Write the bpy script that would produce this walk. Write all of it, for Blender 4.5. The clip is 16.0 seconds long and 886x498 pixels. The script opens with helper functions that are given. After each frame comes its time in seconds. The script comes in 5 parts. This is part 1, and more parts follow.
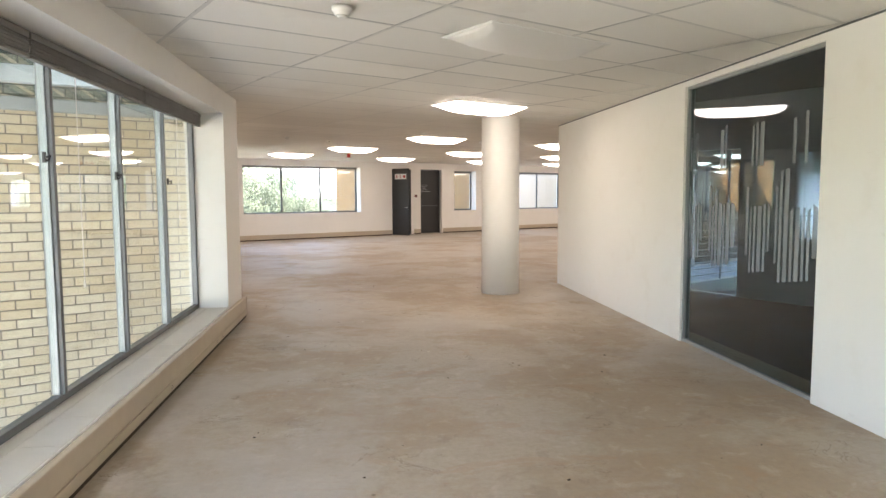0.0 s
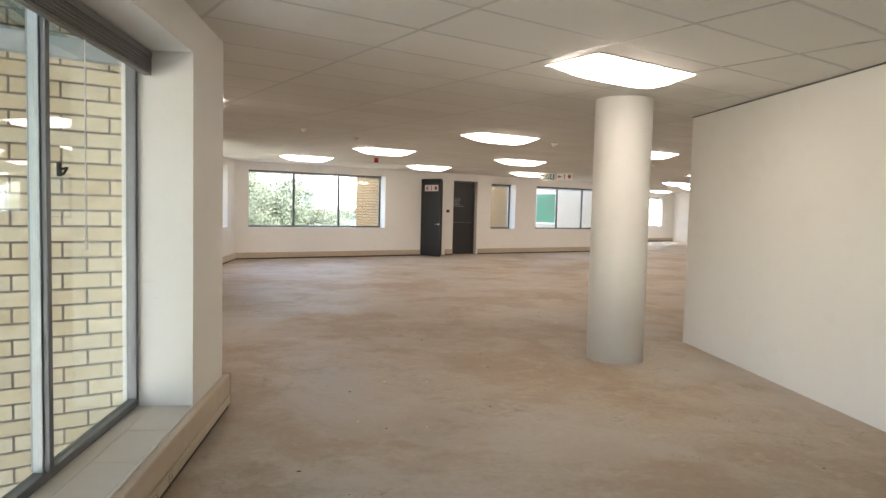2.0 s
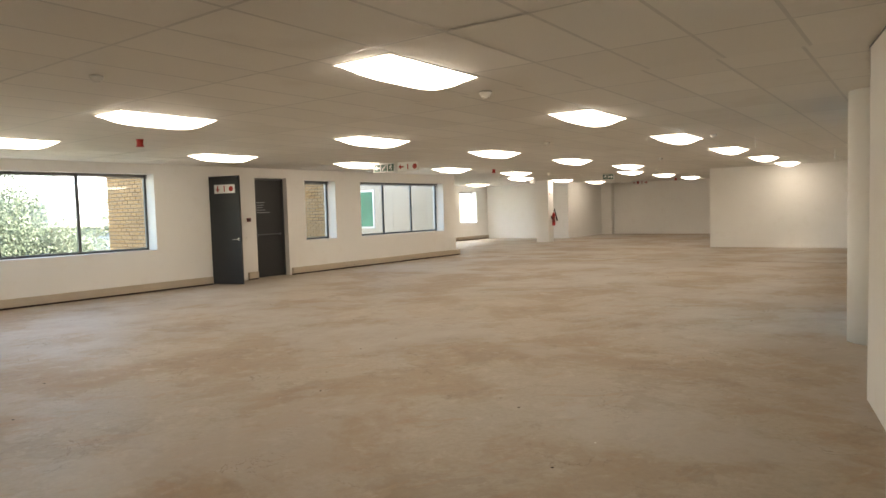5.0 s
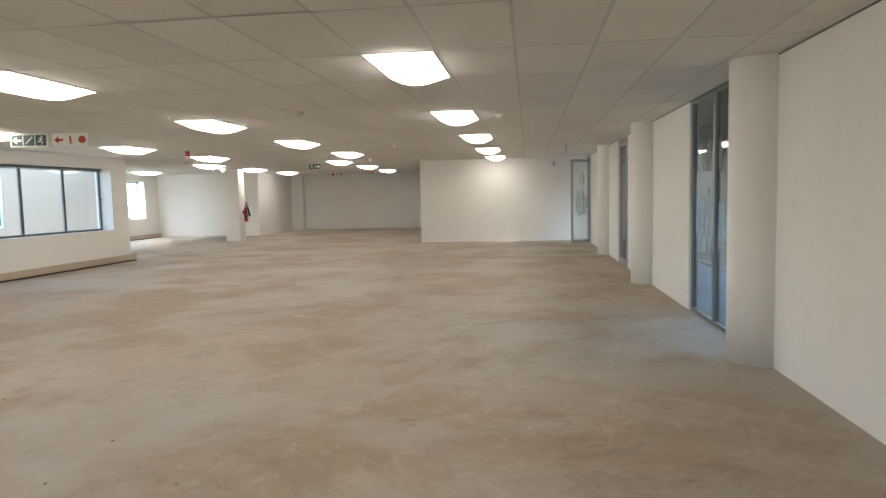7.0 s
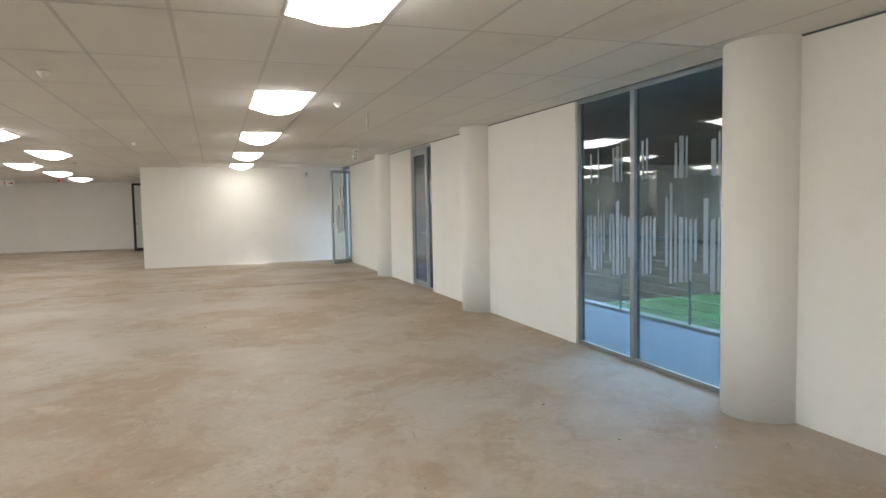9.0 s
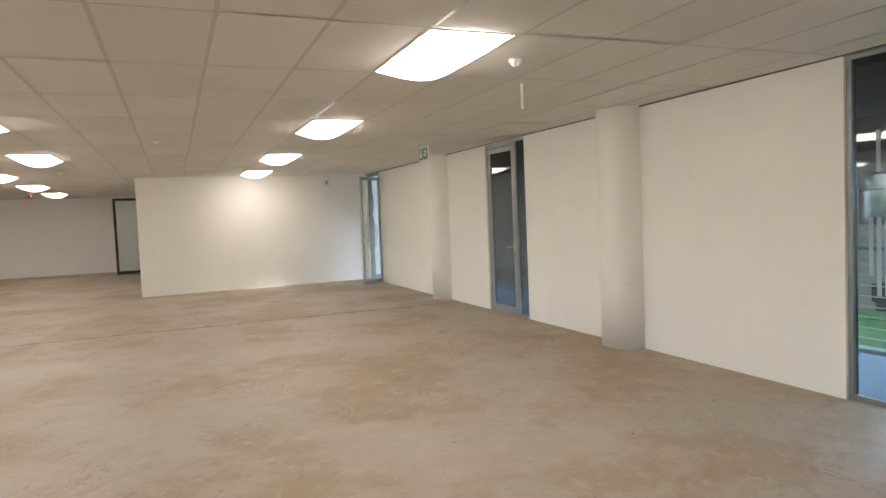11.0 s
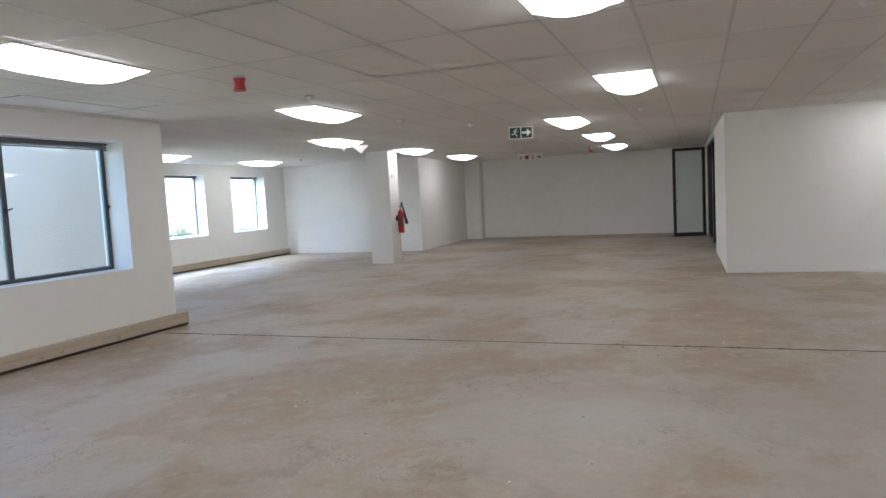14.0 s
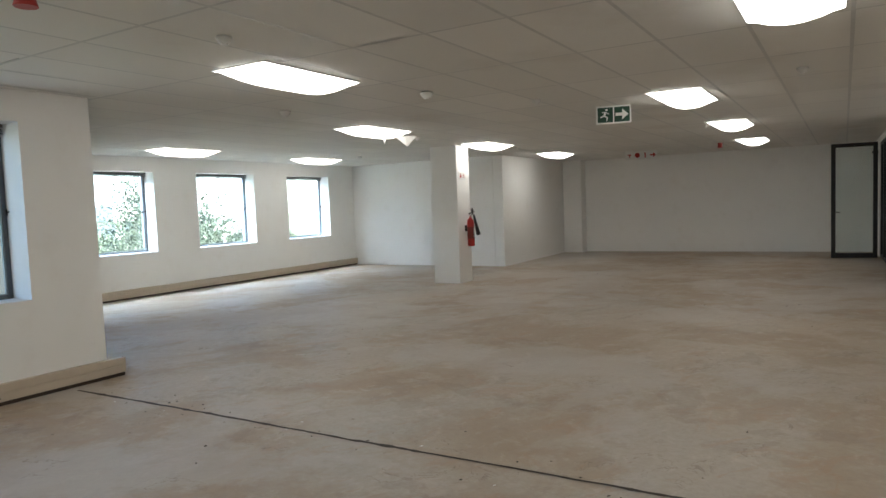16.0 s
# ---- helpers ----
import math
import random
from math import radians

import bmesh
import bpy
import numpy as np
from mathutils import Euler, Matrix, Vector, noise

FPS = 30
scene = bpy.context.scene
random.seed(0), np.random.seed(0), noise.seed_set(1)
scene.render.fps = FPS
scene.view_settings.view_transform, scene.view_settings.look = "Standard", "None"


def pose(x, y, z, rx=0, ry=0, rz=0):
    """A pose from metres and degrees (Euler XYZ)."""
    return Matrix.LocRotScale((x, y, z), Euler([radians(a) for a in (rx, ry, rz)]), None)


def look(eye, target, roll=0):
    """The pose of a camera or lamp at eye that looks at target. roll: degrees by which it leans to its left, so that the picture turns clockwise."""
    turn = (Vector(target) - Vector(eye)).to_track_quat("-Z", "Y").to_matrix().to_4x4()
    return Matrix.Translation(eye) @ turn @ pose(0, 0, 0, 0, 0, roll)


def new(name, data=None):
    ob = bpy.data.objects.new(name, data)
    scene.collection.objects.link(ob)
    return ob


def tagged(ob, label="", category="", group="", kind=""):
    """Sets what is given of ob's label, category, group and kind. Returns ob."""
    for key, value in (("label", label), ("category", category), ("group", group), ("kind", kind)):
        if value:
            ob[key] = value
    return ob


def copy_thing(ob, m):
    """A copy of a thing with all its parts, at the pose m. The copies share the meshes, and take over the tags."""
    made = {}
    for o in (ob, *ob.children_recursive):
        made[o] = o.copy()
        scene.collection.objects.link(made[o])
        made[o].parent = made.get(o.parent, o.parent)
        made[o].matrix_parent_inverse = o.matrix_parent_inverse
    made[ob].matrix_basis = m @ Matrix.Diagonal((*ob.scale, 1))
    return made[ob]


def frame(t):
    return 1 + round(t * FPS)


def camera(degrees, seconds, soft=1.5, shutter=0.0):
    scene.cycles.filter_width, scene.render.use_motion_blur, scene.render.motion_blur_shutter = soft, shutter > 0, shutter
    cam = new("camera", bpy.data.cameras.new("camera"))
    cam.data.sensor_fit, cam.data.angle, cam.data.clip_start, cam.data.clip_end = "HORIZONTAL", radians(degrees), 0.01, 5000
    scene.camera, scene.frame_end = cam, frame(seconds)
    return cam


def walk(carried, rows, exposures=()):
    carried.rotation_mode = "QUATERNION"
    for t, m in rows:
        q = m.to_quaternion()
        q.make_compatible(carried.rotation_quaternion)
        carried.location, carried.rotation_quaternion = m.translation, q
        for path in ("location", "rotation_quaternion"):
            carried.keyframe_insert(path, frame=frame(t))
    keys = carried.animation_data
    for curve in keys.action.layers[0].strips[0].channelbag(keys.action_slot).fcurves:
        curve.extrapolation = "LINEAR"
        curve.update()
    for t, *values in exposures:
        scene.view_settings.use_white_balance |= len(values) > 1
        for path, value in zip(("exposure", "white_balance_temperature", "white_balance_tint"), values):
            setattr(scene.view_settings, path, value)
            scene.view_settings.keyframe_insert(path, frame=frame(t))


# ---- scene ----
cam = camera(67.4, 16.0)
PATH = [
    (0, (0.702, 0.698, 1.56), (0.849, 2.686, 1.392), -0.2),
    (0.5, (0.516, 1.574, 1.547), (0.644, 3.567, 1.428), -0.3),
    (1, (0.365, 2.404, 1.563), (0.425, 4.396, 1.401), -0.1),
    (1.5, (0.246, 3.275, 1.556), (0.253, 5.268, 1.381), 0.4),
    (2, (0.12, 4.158, 1.545), (0.238, 6.151, 1.422), 1.4),
    (2.5, (0.026, 5.006, 1.546), (0.214, 6.989, 1.36), 1.6),
    (3, (-0.031, 5.927, 1.559), (0.19, 7.908, 1.398), 2.0),
    (5.3, (-0.286, 10.188, 1.567), (0.578, 11.987, 1.442), -1.7),
    (5.5, (-0.186, 10.599, 1.585), (0.747, 12.362, 1.439), -1.5),
    (6, (-0.078, 11.371, 1.598), (1.053, 13.015, 1.465), -2.4),
    (6.5, (0.126, 12.133, 1.593), (1.41, 13.66, 1.459), -0.7),
    (7, (0.302, 12.847, 1.576), (1.855, 14.097, 1.413), -1.3),
    (7.5, (0.508, 13.539, 1.574), (2.279, 14.455, 1.426), -1.9),
    (8, (0.809, 14.255, 1.595), (2.68, 14.95, 1.462), -1.7),
    (10.3, (2.626, 17.249, 1.6), (4.61, 17.486, 1.503), -1.4),
    (10.5, (2.831, 17.497, 1.574), (4.817, 17.716, 1.492), -1.6),
    (11, (3.389, 18.002, 1.599), (5.359, 18.33, 1.494), -2.4),
    (11.5, (3.969, 18.501, 1.625), (5.915, 18.945, 1.487), -0.9),
    (12, (4.495, 19.067, 1.614), (6.315, 19.893, 1.541), -0.6),
    (12.5, (4.947, 19.603, 1.61), (6.643, 20.661, 1.531), -1.4),
    (13, (5.305, 20.092, 1.58), (6.874, 21.324, 1.44), -2.4),
    (13.5, (5.803, 20.645, 1.551), (7.201, 22.068, 1.405), -1.3),
    (14, (6.348, 21.212, 1.569), (7.561, 22.793, 1.409), -3.0),
    (14.5, (6.999, 21.709, 1.561), (8.181, 23.318, 1.452), -2.3),
    (15, (7.674, 22.224, 1.537), (8.811, 23.868, 1.483), -0.2),
    (15.5, (8.291, 22.665, 1.577), (9.19, 24.451, 1.584), -0.6),
    (16, (8.857, 23.22, 1.568), (9.775, 24.992, 1.434), -2.2),
]
EXPOSURES = [
    (0.0, 3.47, 6700, 18),
    (1.0, 3.38, 6500, 18),
    (2.0, 3.14, 6700, 16),
    (3.0, 2.98, 6900, 16),
    (5.5, 3.02, 7100, 11),
    (6.0, 3.2, 6700, 12),
    (7.0, 3.07, 6140, 9),
    (8.0, 3.28, 5890, 8),
    (10.5, 3.38, 6300, 11),
    (11.5, 3.2, 6480, 12),
    (12.5, 3.23, 5680, 10),
    (13.0, 2.98, 5500, 10),
    (14.5, 2.8, 5410, 8),
    (15.0, 2.87, 5480, 6),
    (15.5, 2.6, 5800, 7),
    (16.0, 2.52, 5760, 6),
]
walk(cam, [(t, look(eye, target, roll)) for t, eye, target, roll in PATH], EXPOSURES)

SKY, SUN, LAMP, LAMP_COLOR = 0.15, 5.0, 1.4, (1.0, 0.895, 0.765)


# ---- world and light ----
world = bpy.data.worlds.new("world")
scene.world = world
world.use_nodes = True
_n = world.node_tree.nodes
_sky = _n.new("ShaderNodeTexSky")
_sky.sky_type = "NISHITA"
_sky.sun_disc = False
_sky.sun_elevation, _sky.sun_rotation = radians(52), radians(142.5)
_n["Background"].inputs["Strength"].default_value = SKY
world.node_tree.links.new(_sky.outputs[0], _n["Background"].inputs["Color"])
sun = new("sun", bpy.data.lights.new("sun", "SUN"))
sun.data.energy, sun.data.angle, sun.data.color = SUN, radians(0.6), (1.0, 0.95, 0.87)
sun.matrix_world = look((0, 0, 40), (-19.0, 24.8, 0))

# added lamps above the three bay windows stand in for steep sky light
BAY_FILL = [(27.55, 27.25), (30.25, 27.2), (32.85, 27.15)]

# ---- plan: two frames of reference ----
ANG = 32.5
CA, SA = math.cos(radians(ANG)), math.sin(radians(ANG))
C5, S5 = math.cos(radians(2.5)), math.sin(radians(2.5))
H = 2.7


def U(u, v, z=0.0):
    """A place in the wing, u along it and v across."""
    return Vector((u * CA - v * SA, u * SA + v * CA, z))


def C(p, q, z=0.0):
    """A place in the corridor, p along it and q to its right."""
    return Vector((-p * S5 + q * C5, p * C5 + q * S5, z))


def along(a, b, z=0.0):
    """A frame at a with x towards b, y to the left of it and z up."""
    d = b - a
    return Matrix.Translation((a.x, a.y, z)) @ Matrix.Rotation(math.atan2(d.y, d.x), 4, "Z")


def wing(u, v, z=0.0, turn=0.0):
    return Matrix.Translation(U(u, v, z)) @ Matrix.Rotation(radians(ANG + turn), 4, "Z")


def corr(p, q, z=0.0, turn=0.0):
    """x along the corridor, y to its left."""
    return Matrix.Translation(C(p, q, z)) @ Matrix.Rotation(radians(92.5 + turn), 4, "Z")


# more added fill lamps under the canopy, over the long corridor window
for _p in (-1.0, 2.2, 5.4):
    lamp = new("corridor_sky_fill", bpy.data.lights.new("corridor_sky_fill", "AREA"))
    lamp.data.shape, lamp.data.size, lamp.data.size_y = "RECTANGLE", 2.6, 0.5
    lamp.data.energy, lamp.data.color = 7.0, (0.86, 0.94, 1.0)
    lamp.matrix_world = look(C(_p, -1.62, 2.98), C(_p, 1.0, 0.7))

for _u, _v in BAY_FILL:
    lamp = new("bay_sky_fill", bpy.data.lights.new("bay_sky_fill", "AREA"))
    lamp.data.shape, lamp.data.size, lamp.data.size_y = "RECTANGLE", 1.5, 1.0
    lamp.data.energy, lamp.data.color = 75.0, (0.80, 0.91, 1.0)
    lamp.matrix_world = look(U(_u, _v, 3.3), U(_u, _v - 2.4, 0.6))


# ---- materials ----
def mat(name, build):
    m = bpy.data.materials.new(name)
    m.use_nodes = True
    build(m.node_tree, m.node_tree.nodes["Principled BSDF"])
    return m


def node(t, kind, ins=None, **props):
    n = t.nodes.new(kind)
    for k, v in props.items():
        setattr(n, k, v)
    for k, v in (ins or {}).items():
        if isinstance(v, bpy.types.NodeSocket):
            t.links.new(v, n.inputs[k])
        else:
            n.inputs[k].default_value = v
    return n


def coords(t, world_space=False):
    if world_space:
        return node(t, "ShaderNodeNewGeometry").outputs["Position"]
    return node(t, "ShaderNodeTexCoord").outputs["Object"]


def noise_tex(t, vec, scale, detail=4.0, rough=0.55, warp=0.0):
    return node(t, "ShaderNodeTexNoise", {"Vector": vec, "Scale": scale, "Detail": detail, "Roughness": rough, "Distortion": warp}).outputs["Fac"]


def ramp(t, fac, stops):
    r = node(t, "ShaderNodeValToRGB", {"Fac": fac})
    el = r.color_ramp.elements
    while len(el) < len(stops):
        el.new(0.5)
    for e, (pos, c) in zip(el, stops):
        e.position = pos
        e.color = (*c, 1) if len(c) == 3 else c
    return r.outputs["Color"]


def mix(t, fac, a, b, mode="MIX"):
    n = node(t, "ShaderNodeMix", data_type="RGBA", blend_type=mode)
    for i, v in ((0, fac), (6, a), (7, b)):
        if isinstance(v, bpy.types.NodeSocket):
            t.links.new(v, n.inputs[i])
        else:
            n.inputs[i].default_value = (*v, 1) if isinstance(v, tuple) else v
    return n.outputs[2]


def bump(t, bsdf, height, strength, dist=0.01):
    b = node(t, "ShaderNodeBump", {"Height": height, "Strength": strength, "Distance": dist})
    t.links.new(b.outputs["Normal"], bsdf.inputs["Normal"])


def link(t, out, bsdf, name):
    t.links.new(out, bsdf.inputs[name])


def simple(name, color, rough=0.5, metal=0.0, var=0.12, scale=18.0, bumps=0.05, spec=0.5):
    """Paint, plastic or metal with slight mottling and fine relief."""
    def build(t, b):
        p = coords(t)
        f1 = noise_tex(t, p, scale, 5)
        f2 = noise_tex(t, p, scale * 0.12, 3)
        lo = tuple(c * (1 - var) for c in color)
        hi = tuple(min(1, c * (1 + var)) for c in color)
        c1 = ramp(t, f1, [(0.3, lo), (0.7, hi)])
        c2 = ramp(t, f2, [(0.3, lo), (0.7, hi)])
        link(t, mix(t, 0.5, c1, c2), b, "Base Color")
        b.inputs["Metallic"].default_value = metal
        b.inputs["Specular IOR Level"].default_value = spec
        r = node(t, "ShaderNodeMapRange", {"Value": f2, "From Min": 0.3, "From Max": 0.7, "To Min": rough * 0.85, "To Max": min(1, rough * 1.15)})
        link(t, r.outputs[0], b, "Roughness")
        if bumps:
            bump(t, b, f1, bumps, 0.004)
    return mat(name, build)


def paint_wall(name, base, dirt):
    def build(t, b):
        p = coords(t, True)
        big = noise_tex(t, p, 0.55, 3)
        mid = noise_tex(t, p, 3.2, 5, 0.6)
        fine = noise_tex(t, p, 90, 3)
        orange = noise_tex(t, p, 260, 2)
        c = ramp(t, big, [(0.35, tuple(x * 0.97 for x in base)), (0.65, base)])
        c = mix(t, ramp(t, mid, [(0.55, (0, 0, 0)), (0.8, (0.35, 0.35, 0.35))]), c, dirt)
        # faint scuffs
        sep = node(t, "ShaderNodeMapping", {"Vector": p, "Scale": (1.2, 1.2, 9.0)}).outputs[0]
        scuff = noise_tex(t, sep, 2.3, 6, 0.65, 0.6)
        c = mix(t, ramp(t, scuff, [(0.66, (0, 0, 0)), (0.74, (0.22, 0.22, 0.22))]), c, tuple(x * 0.8 for x in dirt))
        link(t, c, b, "Base Color")
        b.inputs["Roughness"].default_value = 0.62
        b.inputs["Specular IOR Level"].default_value = 0.3
        h = mix(t, 0.35, fine, orange)
        bump(t, b, h, 0.12, 0.003)
    return mat(name, build)


def concrete_build(t, b):
    p = coords(t, True)
    big = noise_tex(t, p, 0.20, 4, 0.55, 0.2)
    patch = noise_tex(t, p, 0.55, 9, 0.60, 0.25)
    mid = noise_tex(t, p, 1.9, 9, 0.66, 0.3)
    fine = noise_tex(t, p, 22, 6, 0.7)
    grit = noise_tex(t, p, 140, 3)
    base = ramp(t, big, [(0.34, (0.45, 0.375, 0.285)), (0.52, (0.425, 0.37, 0.30)), (0.68, (0.40, 0.367, 0.315))])
    # brown adhesive residue and pale scraped patches
    c = mix(t, ramp(t, patch, [(0.47, (0, 0, 0)), (0.51, (0.48, 0.48, 0.48)), (0.60, (0.72, 0.72, 0.72)), (0.70, (0.25, 0.25, 0.25))]), base, (0.365, 0.272, 0.182))
    c = mix(t, ramp(t, mid, [(0.565, (0, 0, 0)), (0.60, (0.20, 0.20, 0.20)), (0.68, (0.38, 0.38, 0.38))]), c, (0.53, 0.48, 0.42))
    low = noise_tex(t, p, 0.9, 10, 0.68, 0.35)
    c = mix(t, ramp(t, low, [(0.575, (0, 0, 0)), (0.595, (0.34, 0.34, 0.34)), (0.66, (0.14, 0.14, 0.14)), (0.75, (0.05, 0.05, 0.05))]), c, (0.25, 0.195, 0.145))
    c = mix(t, ramp(t, fine, [(0.38, (0.30, 0.30, 0.30)), (0.58, (0, 0, 0))]), c, (0.30, 0.245, 0.195))
    # trowel marks, smears and small blotches
    blot = noise_tex(t, p, 4.6, 10, 0.72, 0.5)
    c = mix(t, ramp(t, blot, [(0.36, (0.30, 0.30, 0.30)), (0.45, (0, 0, 0))]), c, (0.29, 0.225, 0.165))
    c = mix(t, ramp(t, blot, [(0.56, (0, 0, 0)), (0.66, (0.40, 0.40, 0.40))]), c, (0.55, 0.49, 0.42))
    st = node(t, "ShaderNodeMapping", {"Vector": p, "Rotation": (0, 0, 0.57), "Scale": (1.0, 2.0, 1.0)}).outputs[0]
    smear = noise_tex(t, st, 1.6, 9, 0.7, 0.8)
    c = mix(t, ramp(t, smear, [(0.57, (0, 0, 0)), (0.62, (0.40, 0.40, 0.40)), (0.70, (0.30, 0.30, 0.30))]), c, (0.39, 0.26, 0.165))
    c = mix(t, ramp(t, smear, [(0.30, (0.28, 0.28, 0.28)), (0.42, (0, 0, 0))]), c, (0.47, 0.45, 0.42))
    speck = node(t, "ShaderNodeTexVoronoi", {"Vector": p, "Scale": 2.3}).outputs["Distance"]
    keep = noise_tex(t, p, 3.1, 2)
    sp = mix(t, ramp(t, keep, [(0.50, (0, 0, 0)), (0.52, (1, 1, 1))]), (0.0, 0.0, 0.0), ramp(t, speck, [(0.022, (0.8, 0.8, 0.8)), (0.035, (0, 0, 0))]))
    c = mix(t, sp, c, (0.16, 0.12, 0.09))
    speck2 = node(t, "ShaderNodeTexVoronoi", {"Vector": p, "Scale": 1.3}).outputs["Distance"]
    c = mix(t, ramp(t, speck2, [(0.010, (0.7, 0.7, 0.7)), (0.018, (0, 0, 0))]), c, (0.80, 0.76, 0.68))
    # wide grey scraped zones with ragged edges, and short wandering scars
    zone = noise_tex(t, p, 0.33, 11, 0.66, 0.4)
    c = mix(t, ramp(t, zone, [(0.50, (0, 0, 0)), (0.545, (0.42, 0.42, 0.42)), (0.66, (0.55, 0.55, 0.55))]), c, (0.47, 0.44, 0.405))
    scar = noise_tex(t, p, 2.4, 6, 0.6, 0.9)
    where = noise_tex(t, p, 1.25, 3, 0.5)
    line = ramp(t, scar, [(0.493, (0, 0, 0)), (0.4975, (0.75, 0.75, 0.75)), (0.5005, (0.75, 0.75, 0.75)), (0.506, (0, 0, 0))])
    c = mix(t, mix(t, ramp(t, where, [(0.55, (0, 0, 0)), (0.61, (1, 1, 1))]), (0.0, 0.0, 0.0), line), c, (0.20, 0.155, 0.115))
    link(t, c, b, "Base Color")
    r = ramp(t, patch, [(0.4, (0.50, 0.50, 0.50)), (0.62, (0.70, 0.70, 0.70))])
    link(t, r, b, "Roughness")
    b.inputs["Specular IOR Level"].default_value = 0.4
    h = mix(t, 0.5, blot, mix(t, 0.4, fine, grit))
    bump(t, b, h, 0.30, 0.008)


def tile_build(t, b):
    p = coords(t, True)
    isl = node(t, "ShaderNodeNewGeometry").outputs["Random Per Island"]
    c = ramp(t, isl, [(0.0, (0.74, 0.72, 0.68)), (0.5, (0.77, 0.75, 0.71)), (1.0, (0.80, 0.78, 0.74))])
    fis = noise_tex(t, p, 120, 3, 0.7)
    c = mix(t, ramp(t, fis, [(0.60, (0, 0, 0)), (0.72, (0.35, 0.35, 0.35))]), c, (0.42, 0.40, 0.37))
    st = noise_tex(t, p, 0.9, 5, 0.6)
    c = mix(t, ramp(t, st, [(0.58, (0, 0, 0)), (0.75, (0.35, 0.35, 0.35))]), c, (0.55, 0.50, 0.43))
    link(t, c, b, "Base Color")
    b.inputs["Roughness"].default_value = 0.85
    bump(t, b, fis, 0.2, 0.003)


def brick_material(name, stops, stain):
    def build(t, b):
        p = coords(t, True)
        rnd = node(t, "ShaderNodeObjectInfo").outputs["Random"]
        isl = node(t, "ShaderNodeNewGeometry").outputs["Random Per Island"]
        k = node(t, "ShaderNodeMath", {0: rnd, 1: isl}, operation="ADD")
        k = node(t, "ShaderNodeMath", {0: k.outputs[0]}, operation="FRACT").outputs[0]
        c = ramp(t, k, [(q / 3, col) for q, col in enumerate(stops)])
        n1 = noise_tex(t, p, 9, 6, 0.65)
        n2 = noise_tex(t, p, 80, 4, 0.7)
        c = mix(t, ramp(t, n1, [(0.5, (0, 0, 0)), (0.7, (0.4, 0.4, 0.4))]), c, stain)
        c = mix(t, ramp(t, n2, [(0.62, (0, 0, 0)), (0.72, (0.5, 0.5, 0.5))]), c, (0.42, 0.33, 0.22))
        link(t, c, b, "Base Color")
        b.inputs["Roughness"].default_value = 0.85
        bump(t, b, n2, 0.4, 0.004)
    return mat(name, build)


def glass_mat(name, tint, refl=1.0, rough=0.0):
    """Clear sheet: straight-through light with a mirror coat that grows at grazing angles."""
    m = bpy.data.materials.new(name)
    m.use_nodes = True
    t = m.node_tree
    t.nodes.remove(t.nodes["Principled BSDF"])
    lw = node(t, "ShaderNodeLayerWeight", {"Blend": 0.5})
    p5 = node(t, "ShaderNodeMath", {0: lw.outputs["Facing"], 1: 5.0}, operation="POWER")
    fac = node(t, "ShaderNodeMath", {0: p5.outputs[0], 1: 0.9, 2: 0.045 * refl}, operation="MULTIPLY_ADD", use_clamp=True)
    tr = node(t, "ShaderNodeBsdfTransparent", {"Color": (*tint, 1)})
    gl = node(t, "ShaderNodeBsdfGlossy", {"Color": (0.95, 0.97, 0.97, 1), "Roughness": rough})
    mx = node(t, "ShaderNodeMixShader", {0: fac.outputs[0], 1: tr.outputs[0], 2: gl.outputs[0]})
    t.links.new(mx.outputs[0], t.nodes["Material Output"].inputs["Surface"])
    return m


def glow(name, color, strength):
    m = bpy.data.materials.new(name)
    m.use_nodes = True
    t = m.node_tree
    b = t.nodes["Principled BSDF"]
    b.inputs["Base Color"].default_value = (0.8, 0.8, 0.78, 1)
    b.inputs["Emission Color"].default_value = (*color, 1)
    p = coords(t)
    f = noise_tex(t, p, 1.7, 3)
    s = node(t, "ShaderNodeMapRange", {"Value": f, "From Min": 0.3, "From Max": 0.7, "To Min": strength * 0.93, "To Max": strength * 1.07})
    t.links.new(s.outputs[0], b.inputs["Emission Strength"])
    return m


def leaf_build(t, b):
    isl = node(t, "ShaderNodeNewGeometry").outputs["Random Per Island"]
    c = ramp(t, isl, [(0.0, (0.028, 0.04, 0.022)), (0.5, (0.07, 0.09, 0.05)), (1.0, (0.15, 0.17, 0.11))])
    link(t, c, b, "Base Color")
    b.inputs["Roughness"].default_value = 0.55
    b.inputs["Subsurface Weight"].default_value = 0.0


M_WALL = paint_wall("wall_paint", (0.86, 0.845, 0.815), (0.74, 0.70, 0.64))
M_CEIL = mat("ceiling_tile", tile_build)
M_BAR = simple("ceiling_bar", (0.555, 0.54, 0.51), 0.36, bumps=0.02)
M_FLOOR = mat("bare_concrete", concrete_build)
M_CRACK = simple("joint_dirt", (0.06, 0.048, 0.038), 0.9, var=0.5, scale=30)
M_BRICK = brick_material("yellow_brick", [(0.68, 0.57, 0.40), (0.76, 0.66, 0.49), (0.79, 0.71, 0.56), (0.71, 0.62, 0.48)], (0.50, 0.38, 0.23))
# the court's yellow brick again, with dimmer, warmer light put into its colour
M_BRICKSHADE = brick_material("yellow_brick_shaded", [(0.38, 0.22, 0.095), (0.45, 0.27, 0.12), (0.42, 0.27, 0.14), (0.32, 0.18, 0.075)], (0.27, 0.15, 0.07))
M_MORTAR = simple("mortar", (0.25, 0.22, 0.185), 0.95, var=0.2, bumps=0.3)
# the piers' mortar, darkened in colour for the shade in raked joints
M_MORTARSHADE = simple("mortar_shaded", (0.11, 0.08, 0.055), 0.95, var=0.2, bumps=0.3)
